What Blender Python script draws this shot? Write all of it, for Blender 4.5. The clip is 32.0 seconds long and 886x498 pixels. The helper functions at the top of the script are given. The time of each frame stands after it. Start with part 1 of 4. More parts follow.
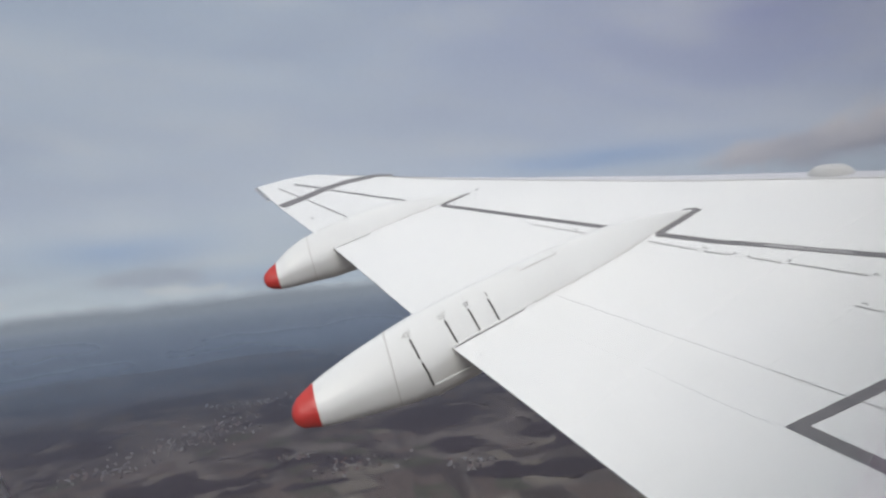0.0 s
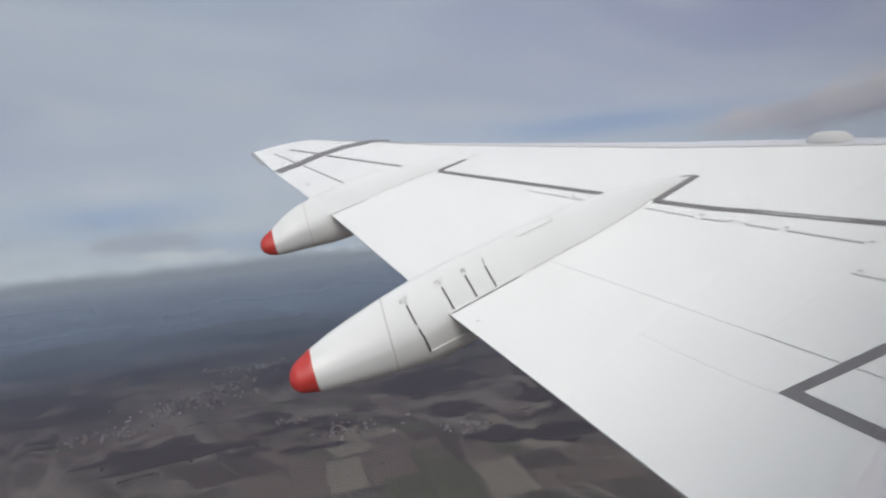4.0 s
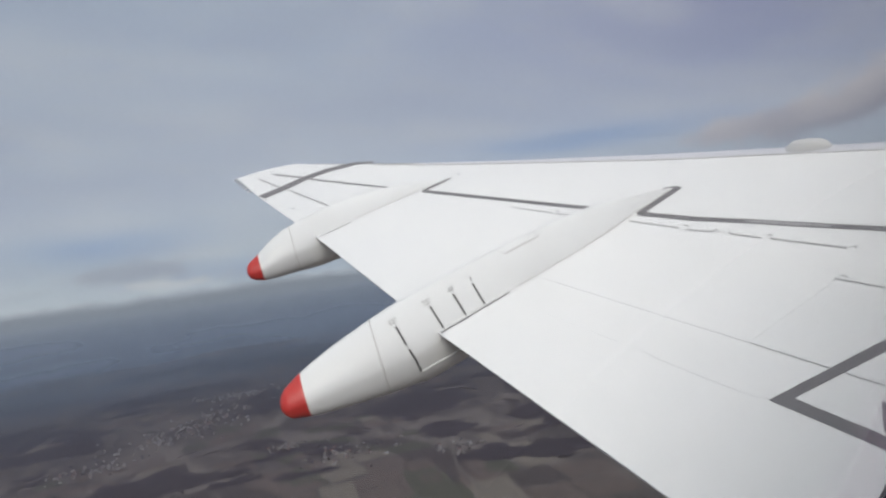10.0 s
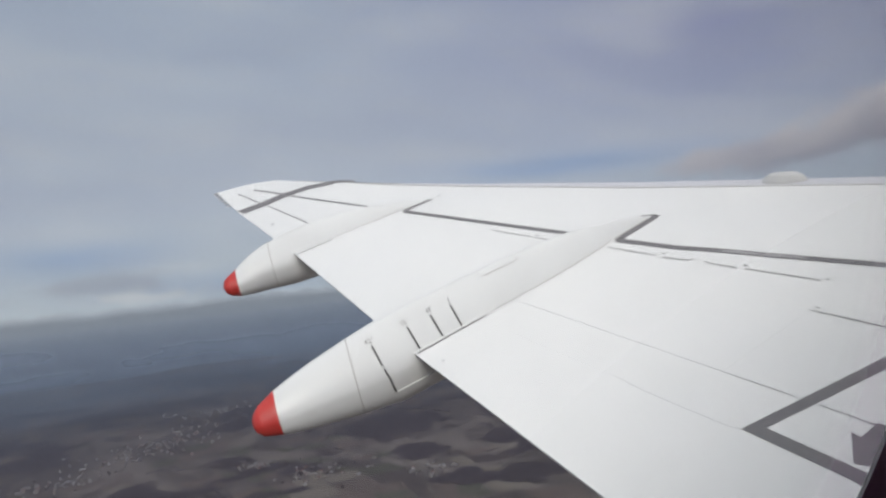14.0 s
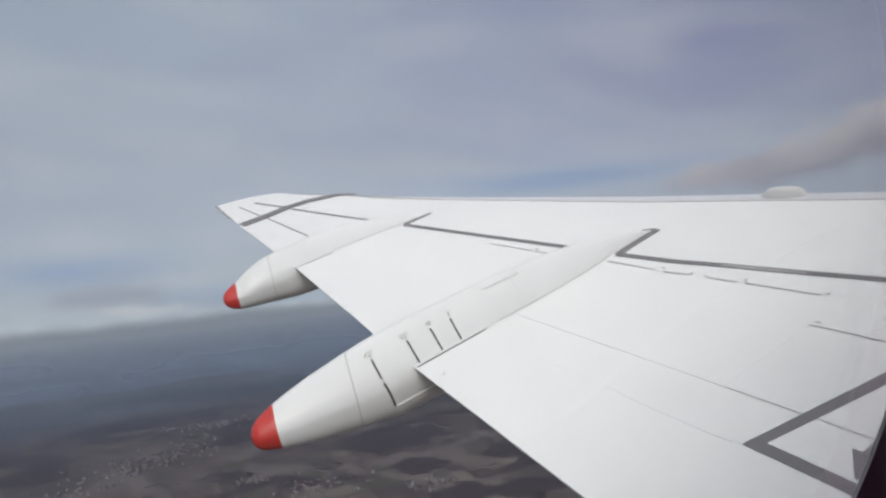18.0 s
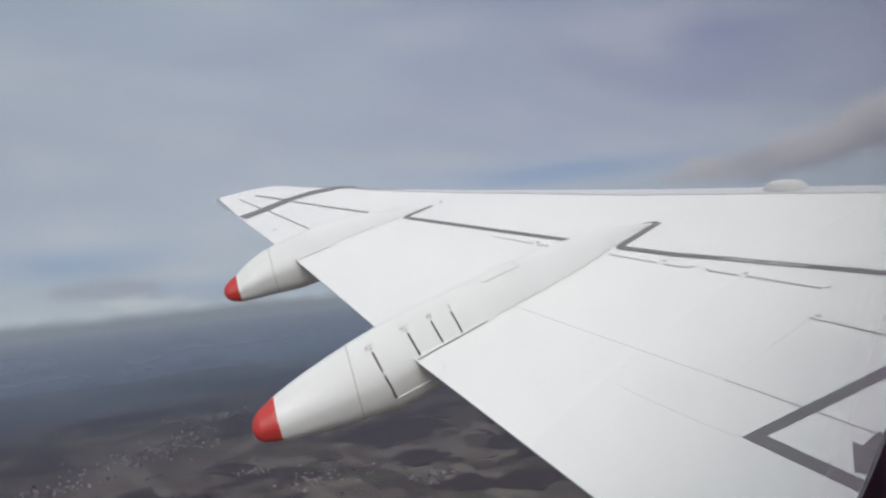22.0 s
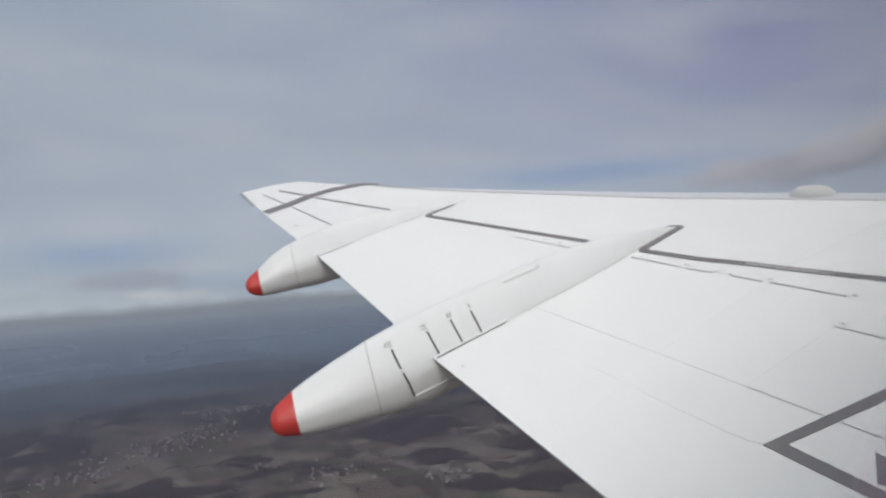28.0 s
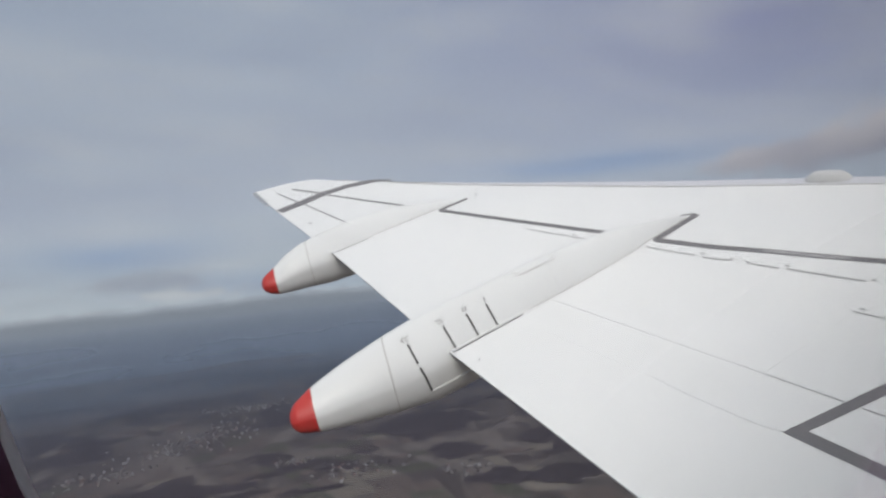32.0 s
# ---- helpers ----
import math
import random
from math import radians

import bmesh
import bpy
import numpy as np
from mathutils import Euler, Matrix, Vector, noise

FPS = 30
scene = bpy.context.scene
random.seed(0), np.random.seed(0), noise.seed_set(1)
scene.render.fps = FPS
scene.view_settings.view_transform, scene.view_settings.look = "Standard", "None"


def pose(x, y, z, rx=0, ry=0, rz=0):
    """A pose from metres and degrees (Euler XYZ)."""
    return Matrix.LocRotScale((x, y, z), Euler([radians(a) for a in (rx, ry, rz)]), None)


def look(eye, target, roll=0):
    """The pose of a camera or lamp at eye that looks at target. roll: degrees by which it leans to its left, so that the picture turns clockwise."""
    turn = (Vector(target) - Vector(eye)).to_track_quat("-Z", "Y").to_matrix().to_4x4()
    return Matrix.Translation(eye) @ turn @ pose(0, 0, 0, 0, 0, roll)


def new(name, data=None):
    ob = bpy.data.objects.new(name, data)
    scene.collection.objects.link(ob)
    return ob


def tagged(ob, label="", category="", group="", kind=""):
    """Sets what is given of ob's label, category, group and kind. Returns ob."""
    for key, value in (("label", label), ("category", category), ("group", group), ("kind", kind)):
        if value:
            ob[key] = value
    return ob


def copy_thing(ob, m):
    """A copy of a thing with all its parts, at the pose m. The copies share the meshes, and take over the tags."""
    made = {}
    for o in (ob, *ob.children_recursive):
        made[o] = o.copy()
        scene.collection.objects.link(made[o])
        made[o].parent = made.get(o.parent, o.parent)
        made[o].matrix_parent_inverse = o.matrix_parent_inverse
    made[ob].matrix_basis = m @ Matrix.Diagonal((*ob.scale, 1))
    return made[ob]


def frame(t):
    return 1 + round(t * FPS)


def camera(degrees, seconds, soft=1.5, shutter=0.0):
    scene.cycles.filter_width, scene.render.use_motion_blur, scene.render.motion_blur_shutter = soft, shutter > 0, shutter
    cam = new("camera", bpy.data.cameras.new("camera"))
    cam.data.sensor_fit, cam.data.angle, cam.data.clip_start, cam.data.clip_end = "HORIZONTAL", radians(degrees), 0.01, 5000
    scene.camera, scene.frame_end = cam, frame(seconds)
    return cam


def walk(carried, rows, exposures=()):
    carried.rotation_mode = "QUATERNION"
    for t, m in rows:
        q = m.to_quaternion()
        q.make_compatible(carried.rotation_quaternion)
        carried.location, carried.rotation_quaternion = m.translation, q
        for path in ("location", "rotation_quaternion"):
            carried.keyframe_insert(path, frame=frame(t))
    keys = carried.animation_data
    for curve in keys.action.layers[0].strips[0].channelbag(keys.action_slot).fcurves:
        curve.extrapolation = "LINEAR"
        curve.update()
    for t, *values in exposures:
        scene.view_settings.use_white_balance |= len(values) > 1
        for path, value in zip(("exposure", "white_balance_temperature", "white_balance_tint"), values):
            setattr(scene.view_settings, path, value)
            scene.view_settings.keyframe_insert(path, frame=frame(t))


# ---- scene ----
cam = camera(59.6, 32.0, soft=2.2)
PATH = [
    (0.0, pose(0.0036, 0.0011, 300.0013, 92.779, 6.424, -27.353)),
    (0.5, pose(0.0027, 0.0008, 300.0010, 92.600, 6.459, -27.514)),
    (1.0, pose(0.0027, 0.0008, 300.0010, 92.100, 7.336, -26.591)),
    (1.5, pose(0.0010, 0.0003, 300.0004, 91.232, 5.784, -27.397)),
    (2.0, pose(0.0052, 0.0066, 300.0039, 90.411, 6.907, -26.988)),
    (2.5, pose(0.0059, 0.0103, 300.0053, 90.394, 5.940, -27.652)),
    (4.5, pose(0.0059, 0.0112, 300.0056, 90.168, 6.543, -27.670)),
    (5.0, pose(0.0055, 0.0103, 300.0052, 90.517, 6.830, -27.737)),
    (5.5, pose(0.0048, 0.0078, 300.0040, 91.367, 6.619, -27.785)),
    (6.0, pose(0.0037, 0.0083, 300.0040, 91.555, 5.769, -28.057)),
    (6.5, pose(0.0020, 0.0106, 300.0044, 91.509, 5.485, -28.515)),
    (7.0, pose(0.0004, 0.0095, 300.0036, 91.692, 5.886, -29.126)),
    (7.5, pose(0.0018, 0.0005, 300.0006, 92.393, 6.223, -28.877)),
    (8.0, pose(0.0013, 0.0100, 300.0040, 91.885, 7.158, -28.640)),
    (8.5, pose(0.0004, 0.0001, 300.0001, 92.700, 6.270, -29.259)),
    (9.0, pose(-0.0012, 0.0075, 300.0025, 92.788, 6.937, -29.312)),
    (9.5, pose(0.0007, 0.0072, 300.0028, 92.116, 7.554, -28.797)),
    (10.0, pose(0.0025, 0.0069, 300.0032, 91.553, 8.274, -28.559)),
    (10.5, pose(-0.0006, 0.0031, 300.0011, 91.662, 8.714, -29.200)),
    (11.0, pose(0.0002, -0.0012, 299.9996, 92.280, 7.017, -29.790)),
    (11.5, pose(-0.0011, 0.0058, 300.0019, 92.017, 6.226, -29.769)),
    (12.0, pose(0.0003, -0.0016, 299.9994, 91.639, 7.908, -30.200)),
    (12.5, pose(-0.0009, 0.0046, 300.0015, 92.836, 7.438, -28.849)),
    (13.0, pose(-0.0006, 0.0032, 300.0010, 92.452, 6.699, -29.634)),
    (13.5, pose(-0.0016, 0.0083, 300.0027, 92.401, 6.573, -28.948)),
    (14.0, pose(-0.0007, 0.0038, 300.0012, 92.910, 6.649, -30.197)),
    (14.5, pose(-0.0006, 0.0032, 300.0011, 92.984, 7.296, -29.617)),
    (15.0, pose(-0.0008, 0.0039, 300.0013, 93.222, 6.481, -30.084)),
    (15.5, pose(-0.0016, 0.0078, 300.0023, 94.480, 2.877, -29.905)),
    (17.5, pose(-0.0009, 0.0045, 300.0014, 93.716, 5.643, -30.206)),
    (18.0, pose(0.0002, -0.0011, 299.9996, 93.919, 6.463, -30.176)),
    (18.5, pose(0.0000, -0.0002, 299.9999, 94.334, 5.468, -30.369)),
    (19.0, pose(-0.0001, 0.0007, 300.0002, 94.119, 5.789, -30.267)),
    (19.5, pose(-0.0001, 0.0004, 300.0001, 94.239, 6.556, -30.314)),
    (20.0, pose(-0.0000, 0.0001, 300.0000, 94.592, 7.009, -30.377)),
    (20.5, pose(0.0003, -0.0013, 299.9996, 94.679, 6.185, -30.710)),
    (21.0, pose(-0.0003, 0.0017, 300.0006, 93.909, 6.316, -30.374)),
    (21.5, pose(-0.0006, 0.0028, 300.0009, 94.101, 5.714, -30.229)),
    (22.0, pose(-0.0004, 0.0021, 300.0007, 93.387, 6.387, -30.136)),
    (22.5, pose(-0.0007, 0.0034, 300.0011, 93.392, 5.904, -30.381)),
    (23.0, pose(-0.0009, 0.0046, 300.0015, 93.212, 5.302, -30.290)),
    (23.5, pose(0.0002, -0.0008, 299.9997, 92.386, 6.537, -30.221)),
    (24.0, pose(-0.0003, 0.0013, 300.0004, 92.833, 6.142, -29.990)),
    (24.5, pose(0.0007, -0.0036, 299.9988, 92.989, 5.751, -31.013)),
    (25.0, pose(0.0007, -0.0034, 299.9989, 93.135, 5.831, -31.234)),
    (25.5, pose(-0.0005, 0.0026, 300.0009, 93.274, 7.422, -29.319)),
    (27.5, pose(-0.0023, 0.0025, 300.0003, 93.506, 4.370, -28.397)),
    (28.0, pose(-0.0003, 0.0048, 300.0017, 93.442, 5.030, -28.652)),
    (28.5, pose(-0.0005, 0.0041, 300.0014, 93.467, 4.310, -29.388)),
    (29.0, pose(-0.0007, 0.0034, 300.0011, 93.794, 4.232, -29.352)),
    (29.5, pose(-0.0008, 0.0038, 300.0012, 93.988, 4.401, -29.446)),
    (30.0, pose(-0.0021, 0.0037, 300.0008, 93.510, 4.875, -28.592)),
    (30.5, pose(-0.0011, 0.0029, 300.0008, 93.487, 4.653, -28.724)),
    (31.0, pose(-0.0001, 0.0020, 300.0007, 93.763, 5.105, -28.819)),
    (31.5, pose(0.0001, 0.0001, 300.0001, 93.594, 5.502, -28.918)),
    (32.0, pose(-0.0012, -0.0003, 299.9996, 93.150, 6.333, -27.514)),
]
walk(cam, PATH, [(0.0, 0.61), (12.0, 0.58), (32.0, 0.54)])

# ---- world, sun ----
SUN_DIR = Vector((-0.39, -0.71, 0.53)).normalized()      # towards the veiled sun
world = bpy.data.worlds.new("sky")
scene.world = world
world.use_nodes = True
wt = world.node_tree
wt.nodes.clear()


def wn(kind):
    return wt.nodes.new(kind)


def wm(op, a, b=0.0, c=None, clamp=False):
    n = wn("ShaderNodeMath")
    n.operation, n.use_clamp = op, clamp
    for i, v in enumerate((a, b, c)):
        if v is None:
            continue
        if isinstance(v, (int, float)):
            n.inputs[i].default_value = v
        else:
            wt.links.new(v, n.inputs[i])
    return n.outputs[0]


def wmix(fac, a, b):
    n = wn("ShaderNodeMix")
    n.data_type = "RGBA"
    for i, v in ((0, fac), (6, a), (7, b)):
        if isinstance(v, (int, float)):
            n.inputs[i].default_value = v
        elif isinstance(v, tuple):
            n.inputs[i].default_value = (*v, 1)
        else:
            wt.links.new(v, n.inputs[i])
    return n.outputs[2]


def wramp(fac, stops):
    n = wn("ShaderNodeValToRGB")
    el = n.color_ramp.elements
    while len(el) < len(stops):
        el.new(0.5)
    for e, (pos, col) in zip(el, stops):
        e.position = pos
        e.color = (*col, 1) if isinstance(col, tuple) else (col, col, col, 1)
    wt.links.new(fac, n.inputs[0])
    return n.outputs[0]


coord = wn("ShaderNodeTexCoord").outputs["Generated"]
sep = wn("ShaderNodeSeparateXYZ")
wt.links.new(coord, sep.inputs[0])
azimuth = wm("MULTIPLY", wm("ARCTAN2", sep.outputs[0], sep.outputs[1]), 180 / math.pi)      # degrees from abeam, forward positive
elevation = wm("MULTIPLY", wm("ARCSINE", sep.outputs[2]), 180 / math.pi)


def sky_noise(scale, detail, stretch, tilt=0.0, rough=0.55, shift=0.0):
    """Noise on the sky, in degrees, stretched along the horizon."""
    comb = wn("ShaderNodeCombineXYZ")
    wt.links.new(wm("MULTIPLY", azimuth, 1.0 / stretch), comb.inputs[0])
    wt.links.new(wm("MULTIPLY_ADD", azimuth, tilt, elevation), comb.inputs[1])
    comb.inputs[2].default_value = shift
    n = wn("ShaderNodeTexNoise")
    n.inputs["Scale"].default_value, n.inputs["Detail"].default_value, n.inputs["Roughness"].default_value = scale, detail, rough
    wt.links.new(comb.outputs[0], n.inputs["Vector"])
    return n.outputs[0]


def blob(a0, e0, sa, se, tilt=0.0):
    """1 at a place on the sky, falling off with the angle."""
    da = wm("SUBTRACT", azimuth, a0)
    de = wm("MULTIPLY_ADD", da, -tilt, wm("SUBTRACT", elevation, e0))
    q = wm("ADD", wm("POWER", wm("DIVIDE", da, sa), 2.0), wm("POWER", wm("DIVIDE", de, se), 2.0))
    return wm("POWER", 2.718, wm("MULTIPLY", q, -1.0))


sky = wn("ShaderNodeTexSky")
sky.sky_type, sky.sun_disc = "NISHITA", False
sky.sun_elevation = math.asin(SUN_DIR.z)
sky.sun_rotation = math.atan2(SUN_DIR.x, SUN_DIR.y)
clear = wmix(1.0, (0, 0, 0), sky.outputs[0])
scale_sky = wn("ShaderNodeVectorMath")
scale_sky.operation = "SCALE"
wt.links.new(clear, scale_sky.inputs[0])
scale_sky.inputs[3].default_value = 0.05
clear_col = wmix(0.7, scale_sky.outputs[0], (0.195, 0.275, 0.47))

# cloud deck: pale low down, grey-blue above, bright thin veil overhead
deck = wramp(wm("DIVIDE", elevation, 90.0, clamp=True), [
    (0.0, (0.350, 0.400, 0.445)), (0.04, (0.345, 0.400, 0.460)), (0.09, (0.365, 0.413, 0.492)), (0.145, (0.345, 0.391, 0.470)),
    (0.22, (0.296, 0.344, 0.430)), (0.34, (0.300, 0.340, 0.414)), (0.52, (0.72, 0.725, 0.735)), (0.78, (1.58, 1.56, 1.50))])
lilac = wm("MULTIPLY", wm("MULTIPLY_ADD", azimuth, 1 / 30.0, -0.72, clamp=True), wm("MULTIPLY_ADD", elevation, 1 / 11.0, -0.45, clamp=True))
lilac = wm("MULTIPLY", lilac, wm("MULTIPLY_ADD", elevation, -1 / 30.0, 1.9, clamp=True))
deck = wmix(wm("MULTIPLY", lilac, 0.85), deck, (0.190, 0.208, 0.352))
shade = wm("MULTIPLY", wm("MULTIPLY_ADD", azimuth, -1 / 26.0, 0.75, clamp=True), wm("MULTIPLY_ADD", elevation, 1 / 9.0, -0.45, clamp=True))
deck = wmix(wm("MULTIPLY", shade, 0.75), deck, (0.265, 0.318, 0.400))
streak = wramp(sky_noise(0.10, 6.0, 5.0, 0.10), [(0.40, 0.0), (0.66, 1.0)])
deck = wmix(wm("MULTIPLY", streak, 0.30), deck, (0.42, 0.445, 0.48))
dark = wramp(sky_noise(0.13, 5.0, 4.0, -0.03, 0.6, 7.3), [(0.45, 0.0), (0.7, 1.0)])
deck = wmix(wm("MULTIPLY", dark, 0.36), deck, (0.22, 0.25, 0.34))
fine = wramp(sky_noise(0.45, 5.0, 6.0, 0.06, 0.6, 3.0), [(0.42, 0.0), (0.68, 1.0)])
deck = wmix(wm("MULTIPLY", fine, 0.24), deck, (0.26, 0.30, 0.395))
wisp = wramp(sky_noise(0.26, 7.0, 3.2, 0.16, 0.62, 15.0), [(0.46, 0.0), (0.70, 1.0)])
deck = wmix(wm("MULTIPLY", wisp, 0.34), deck, (0.46, 0.48, 0.51))

# gaps of clear sky
tear = wramp(sky_noise(0.30, 5.0, 5.0, 0.05, 0.6, 2.1), [(0.36, 0.0), (0.60, 1.0)])
gaps = wm("MAXIMUM", wm("MULTIPLY", blob(39.5, 7.9, 9.0, 0.95, -0.05), 0.85), wm("MULTIPLY", blob(6.0, 4.8, 5.5, 1.1), 0.8))
gaps = wm("MAXIMUM", gaps, wm("MULTIPLY", blob(16, 2.2, 10, 0.8, -0.05), 0.6))
gaps = wm("MULTIPLY", gaps, wm("MULTIPLY_ADD", tear, 0.7, 0.45), clamp=True)
sky_col = wmix(wm("MULTIPLY", gaps, 0.8), deck, clear_col)

# heaped cloud ahead, and small flat ones over the haze
lump = sky_noise(0.50, 7.0, 1.7, -0.14, 0.62, 4.0)
heap = wm("MAXIMUM", blob(61.0, 7.7, 5.4, 1.9, 0.07), wm("MULTIPLY", blob(53, 6.9, 7.0, 0.95, 0.08), 0.9))
heap = wm("MAXIMUM", heap, wm("MULTIPLY", blob(57.5, 6.3, 9.0, 1.3, 0.06), 0.62))
heap = wm("MULTIPLY_ADD", wm("SUBTRACT", lump, 0.5), 1.4, heap)
heap_side = wm("MULTIPLY_ADD", azimuth, -0.10, wm("SUBTRACT", elevation, 1.7))
heap_side = wm("MULTIPLY_ADD", heap_side, 0.34, wm("MULTIPLY_ADD", lump, 1.3, -0.25), clamp=True)
heap_col = wmix(heap_side, (0.225, 0.216, 0.255), (0.50, 0.468, 0.475))
sky_col = wmix(wramp(heap, [(0.26, 0.0), (0.66, 0.66)]), sky_col, heap_col)
wisps = wramp(sky_noise(0.6, 4.0, 2.6, 0.0, 0.5, 11.0), [(0.50, 0.0), (0.62, 1.0)])
low = wm("MULTIPLY", wisps, blob(6, 2.9, 30, 1.0), clamp=True)
puffs = wramp(sky_noise(0.8, 4.0, 3.0, 0.0, 0.5, 21.0), [(0.48, 0.0), (0.60, 1.0)])
sky_col = wmix(wm("MULTIPLY", wm("MULTIPLY", puffs, blob(14, 1.9, 34, 0.6), clamp=True), 0.6), sky_col, (0.47, 0.49, 0.505))
sky_col = wmix(wm("MULTIPLY", low, 0.55), sky_col, (0.255, 0.275, 0.32))
# below the horizon the same haze as far land
sky_col = wmix(wramp(wm("MULTIPLY_ADD", elevation, 0.5, 0.5, clamp=True), [(0.3, 1.0), (0.9, 0.0)]), sky_col, (0.15, 0.165, 0.195))
bg = wn("ShaderNodeBackground")
wt.links.new(sky_col, bg.inputs[0])
bg.inputs[1].default_value = 1.0
wt.links.new(bg.outputs[0], wn("ShaderNodeOutputWorld").inputs[0])

sun_data = bpy.data.lights.new("sun", "SUN")
sun_data.energy, sun_data.angle, sun_data.color = 1.6, radians(30), (1.0, 0.960, 0.895)
sun = new("sun", sun_data)
sun.matrix_world = look((0, 0, 400), Vector((0, 0, 400)) - SUN_DIR)


# ---- materials ----
def material(name, color, rough=0.5, metal=0.0, grain=(), bump=0.0, bump_scale=20.0, spec=0.5, coat=0.0):
    """grain: (scale, amount, other colour) layers of noise, in object metres."""
    m = bpy.data.materials.new(name)
    m.use_nodes = True
    nt = m.node_tree
    b = nt.nodes["Principled BSDF"]
    b.inputs["Roughness"].default_value, b.inputs["Metallic"].default_value = rough, metal
    b.inputs["Specular IOR Level"].default_value, b.inputs["Coat Weight"].default_value = spec, coat
    tc = nt.nodes.new("ShaderNodeTexCoord").outputs["Object"]
    col = None
    for scale, amount, other in grain:
        n = nt.nodes.new("ShaderNodeTexNoise")
        n.inputs["Scale"].default_value, n.inputs["Detail"].default_value = scale, 6.0
        nt.links.new(tc, n.inputs["Vector"])
        r = nt.nodes.new("ShaderNodeMapRange")
        r.inputs[1].default_value, r.inputs[2].default_value, r.inputs[4].default_value = 0.38, 0.68, amount
        nt.links.new(n.outputs[0], r.inputs[0])
        mx = nt.nodes.new("ShaderNodeMix")
        mx.data_type = "RGBA"
        nt.links.new(r.outputs[0], mx.inputs[0])
        if col is None:
            mx.inputs[6].default_value = (*color, 1)
        else:
            nt.links.new(col, mx.inputs[6])
        mx.inputs[7].default_value = (*other, 1)
        col = mx.outputs[2]
    if col is None:
        b.inputs["Base Color"].default_value = (*color, 1)
    else:
        nt.links.new(col, b.inputs["Base Color"])
    if bump:
        n = nt.nodes.new("ShaderNodeTexNoise")
        n.inputs["Scale"].default_value, n.inputs["Detail"].default_value = bump_scale, 5.0
        nt.links.new(tc, n.inputs["Vector"])
        bp = nt.nodes.new("ShaderNodeBump")
        bp.inputs["Strength"].default_value, bp.inputs["Distance"].default_value = bump, 0.02
        nt.links.new(n.outputs[0], bp.inputs["Height"])
        nt.links.new(bp.outputs[0], b.inputs["Normal"])
    return m


WHITE = material("white_wing_paint", (0.880, 0.874, 0.866), 0.40, grain=[(0.5, 0.85, (0.815, 0.815, 0.822)), (1.9, 0.5, (0.795, 0.795, 0.785)), (7.0, 0.35, (0.86, 0.86, 0.86)), (16.0, 0.2, (0.72, 0.72, 0.71))])
POD_WHITE = material("white_fairing_paint", (0.785, 0.790, 0.787), 0.38, grain=[(1.5, 0.45, (0.65, 0.648, 0.64)), (14.0, 0.15, (0.58, 0.57, 0.555))])
RED = material("red_tip_paint", (0.56, 0.045, 0.038), 0.40, grain=[(6.0, 0.4, (0.46, 0.03, 0.03)), (30.0, 0.3, (0.60, 0.09, 0.075))])
GREY_LINE = material("grey_marking_paint", (0.178, 0.171, 0.180), 0.6, grain=[(3.0, 0.5, (0.213, 0.206, 0.213)), (40.0, 0.2, (0.27, 0.26, 0.27))])
DARK_LINE = material("dark_marking_paint", (0.10, 0.10, 0.10), 0.6, grain=[(12.0, 0.5, (0.2, 0.2, 0.2))])
THIN = material("thin_grey_paint", (0.25, 0.245, 0.25), 0.6, grain=[(5.0, 0.9, (0.46, 0.46, 0.46)), (22.0, 0.7, (0.36, 0.36, 0.36))])
FIGURE = material("worn_stencil_paint", (0.22, 0.21, 0.21), 0.6, grain=[(30.0, 0.8, (0.5, 0.49, 0.48))])
FAINT = material("faint_seam", (0.72, 0.72, 0.72), 0.6, grain=[(5.0, 0.8, (0.765, 0.765, 0.765))])
STREAK = material("faint_dirt_streak", (0.80, 0.80, 0.795), 0.5, grain=[(1.3, 1.0, (0.86, 0.86, 0.858)), (9.0, 0.7, (0.83, 0.83, 0.825))])
WORN_LINE = material("worn_grey_paint", (0.40, 0.39, 0.40), 0.6, grain=[(6.0, 0.9, (0.60, 0.59, 0.59)), (25.0, 0.5, (0.22, 0.21, 0.22))])
SEAM_SHADE = material("sealant_and_crease_shade", (0.50, 0.49, 0.48), 0.7, grain=[(7.0, 0.9, (0.66, 0.65, 0.64)), (30.0, 0.5, (0.42, 0.41, 0.40))])
SLAT_PAINT = material("pale_slat_paint", (0.62, 0.62, 0.665), 0.5, grain=[(1.2, 0.4, (0.67, 0.67, 0.71))])
DOME = material("dull_dome_plastic", (0.62, 0.615, 0.61), 0.5, grain=[(9.0, 0.5, (0.64, 0.635, 0.63)), (40.0, 0.4, (0.50, 0.495, 0.485))])
CABIN = material("cabin_panel", (0.44, 0.23, 0.37), 0.8, grain=[(20.0, 0.3, (0.38, 0.19, 0.32)), (120.0, 0.3, (0.49, 0.27, 0.42))])
LINING = material("cabin_lining", (0.78, 0.75, 0.77), 0.8, grain=[(3.0, 0.3, (0.7, 0.67, 0.7))])
SEAL = material("window_seal", (0.82, 0.78, 0.80), 0.7, grain=[(60.0, 0.4, (0.72, 0.68, 0.70)), (400.0, 0.4, (0.64, 0.60, 0.62))])
_nt = SEAL.node_tree                                # thin pale rim, light shows through it
_tr, _mx = _nt.nodes.new("ShaderNodeBsdfTranslucent"), _nt.nodes.new("ShaderNodeMixShader")
_tr.inputs[0].default_value, _mx.inputs[0].default_value = (0.97, 0.94, 0.95, 1), 0.92
_nt.links.new(_nt.nodes["Principled BSDF"].outputs[0], _mx.inputs[1])
_nt.links.new(_tr.outputs[0], _mx.inputs[2])
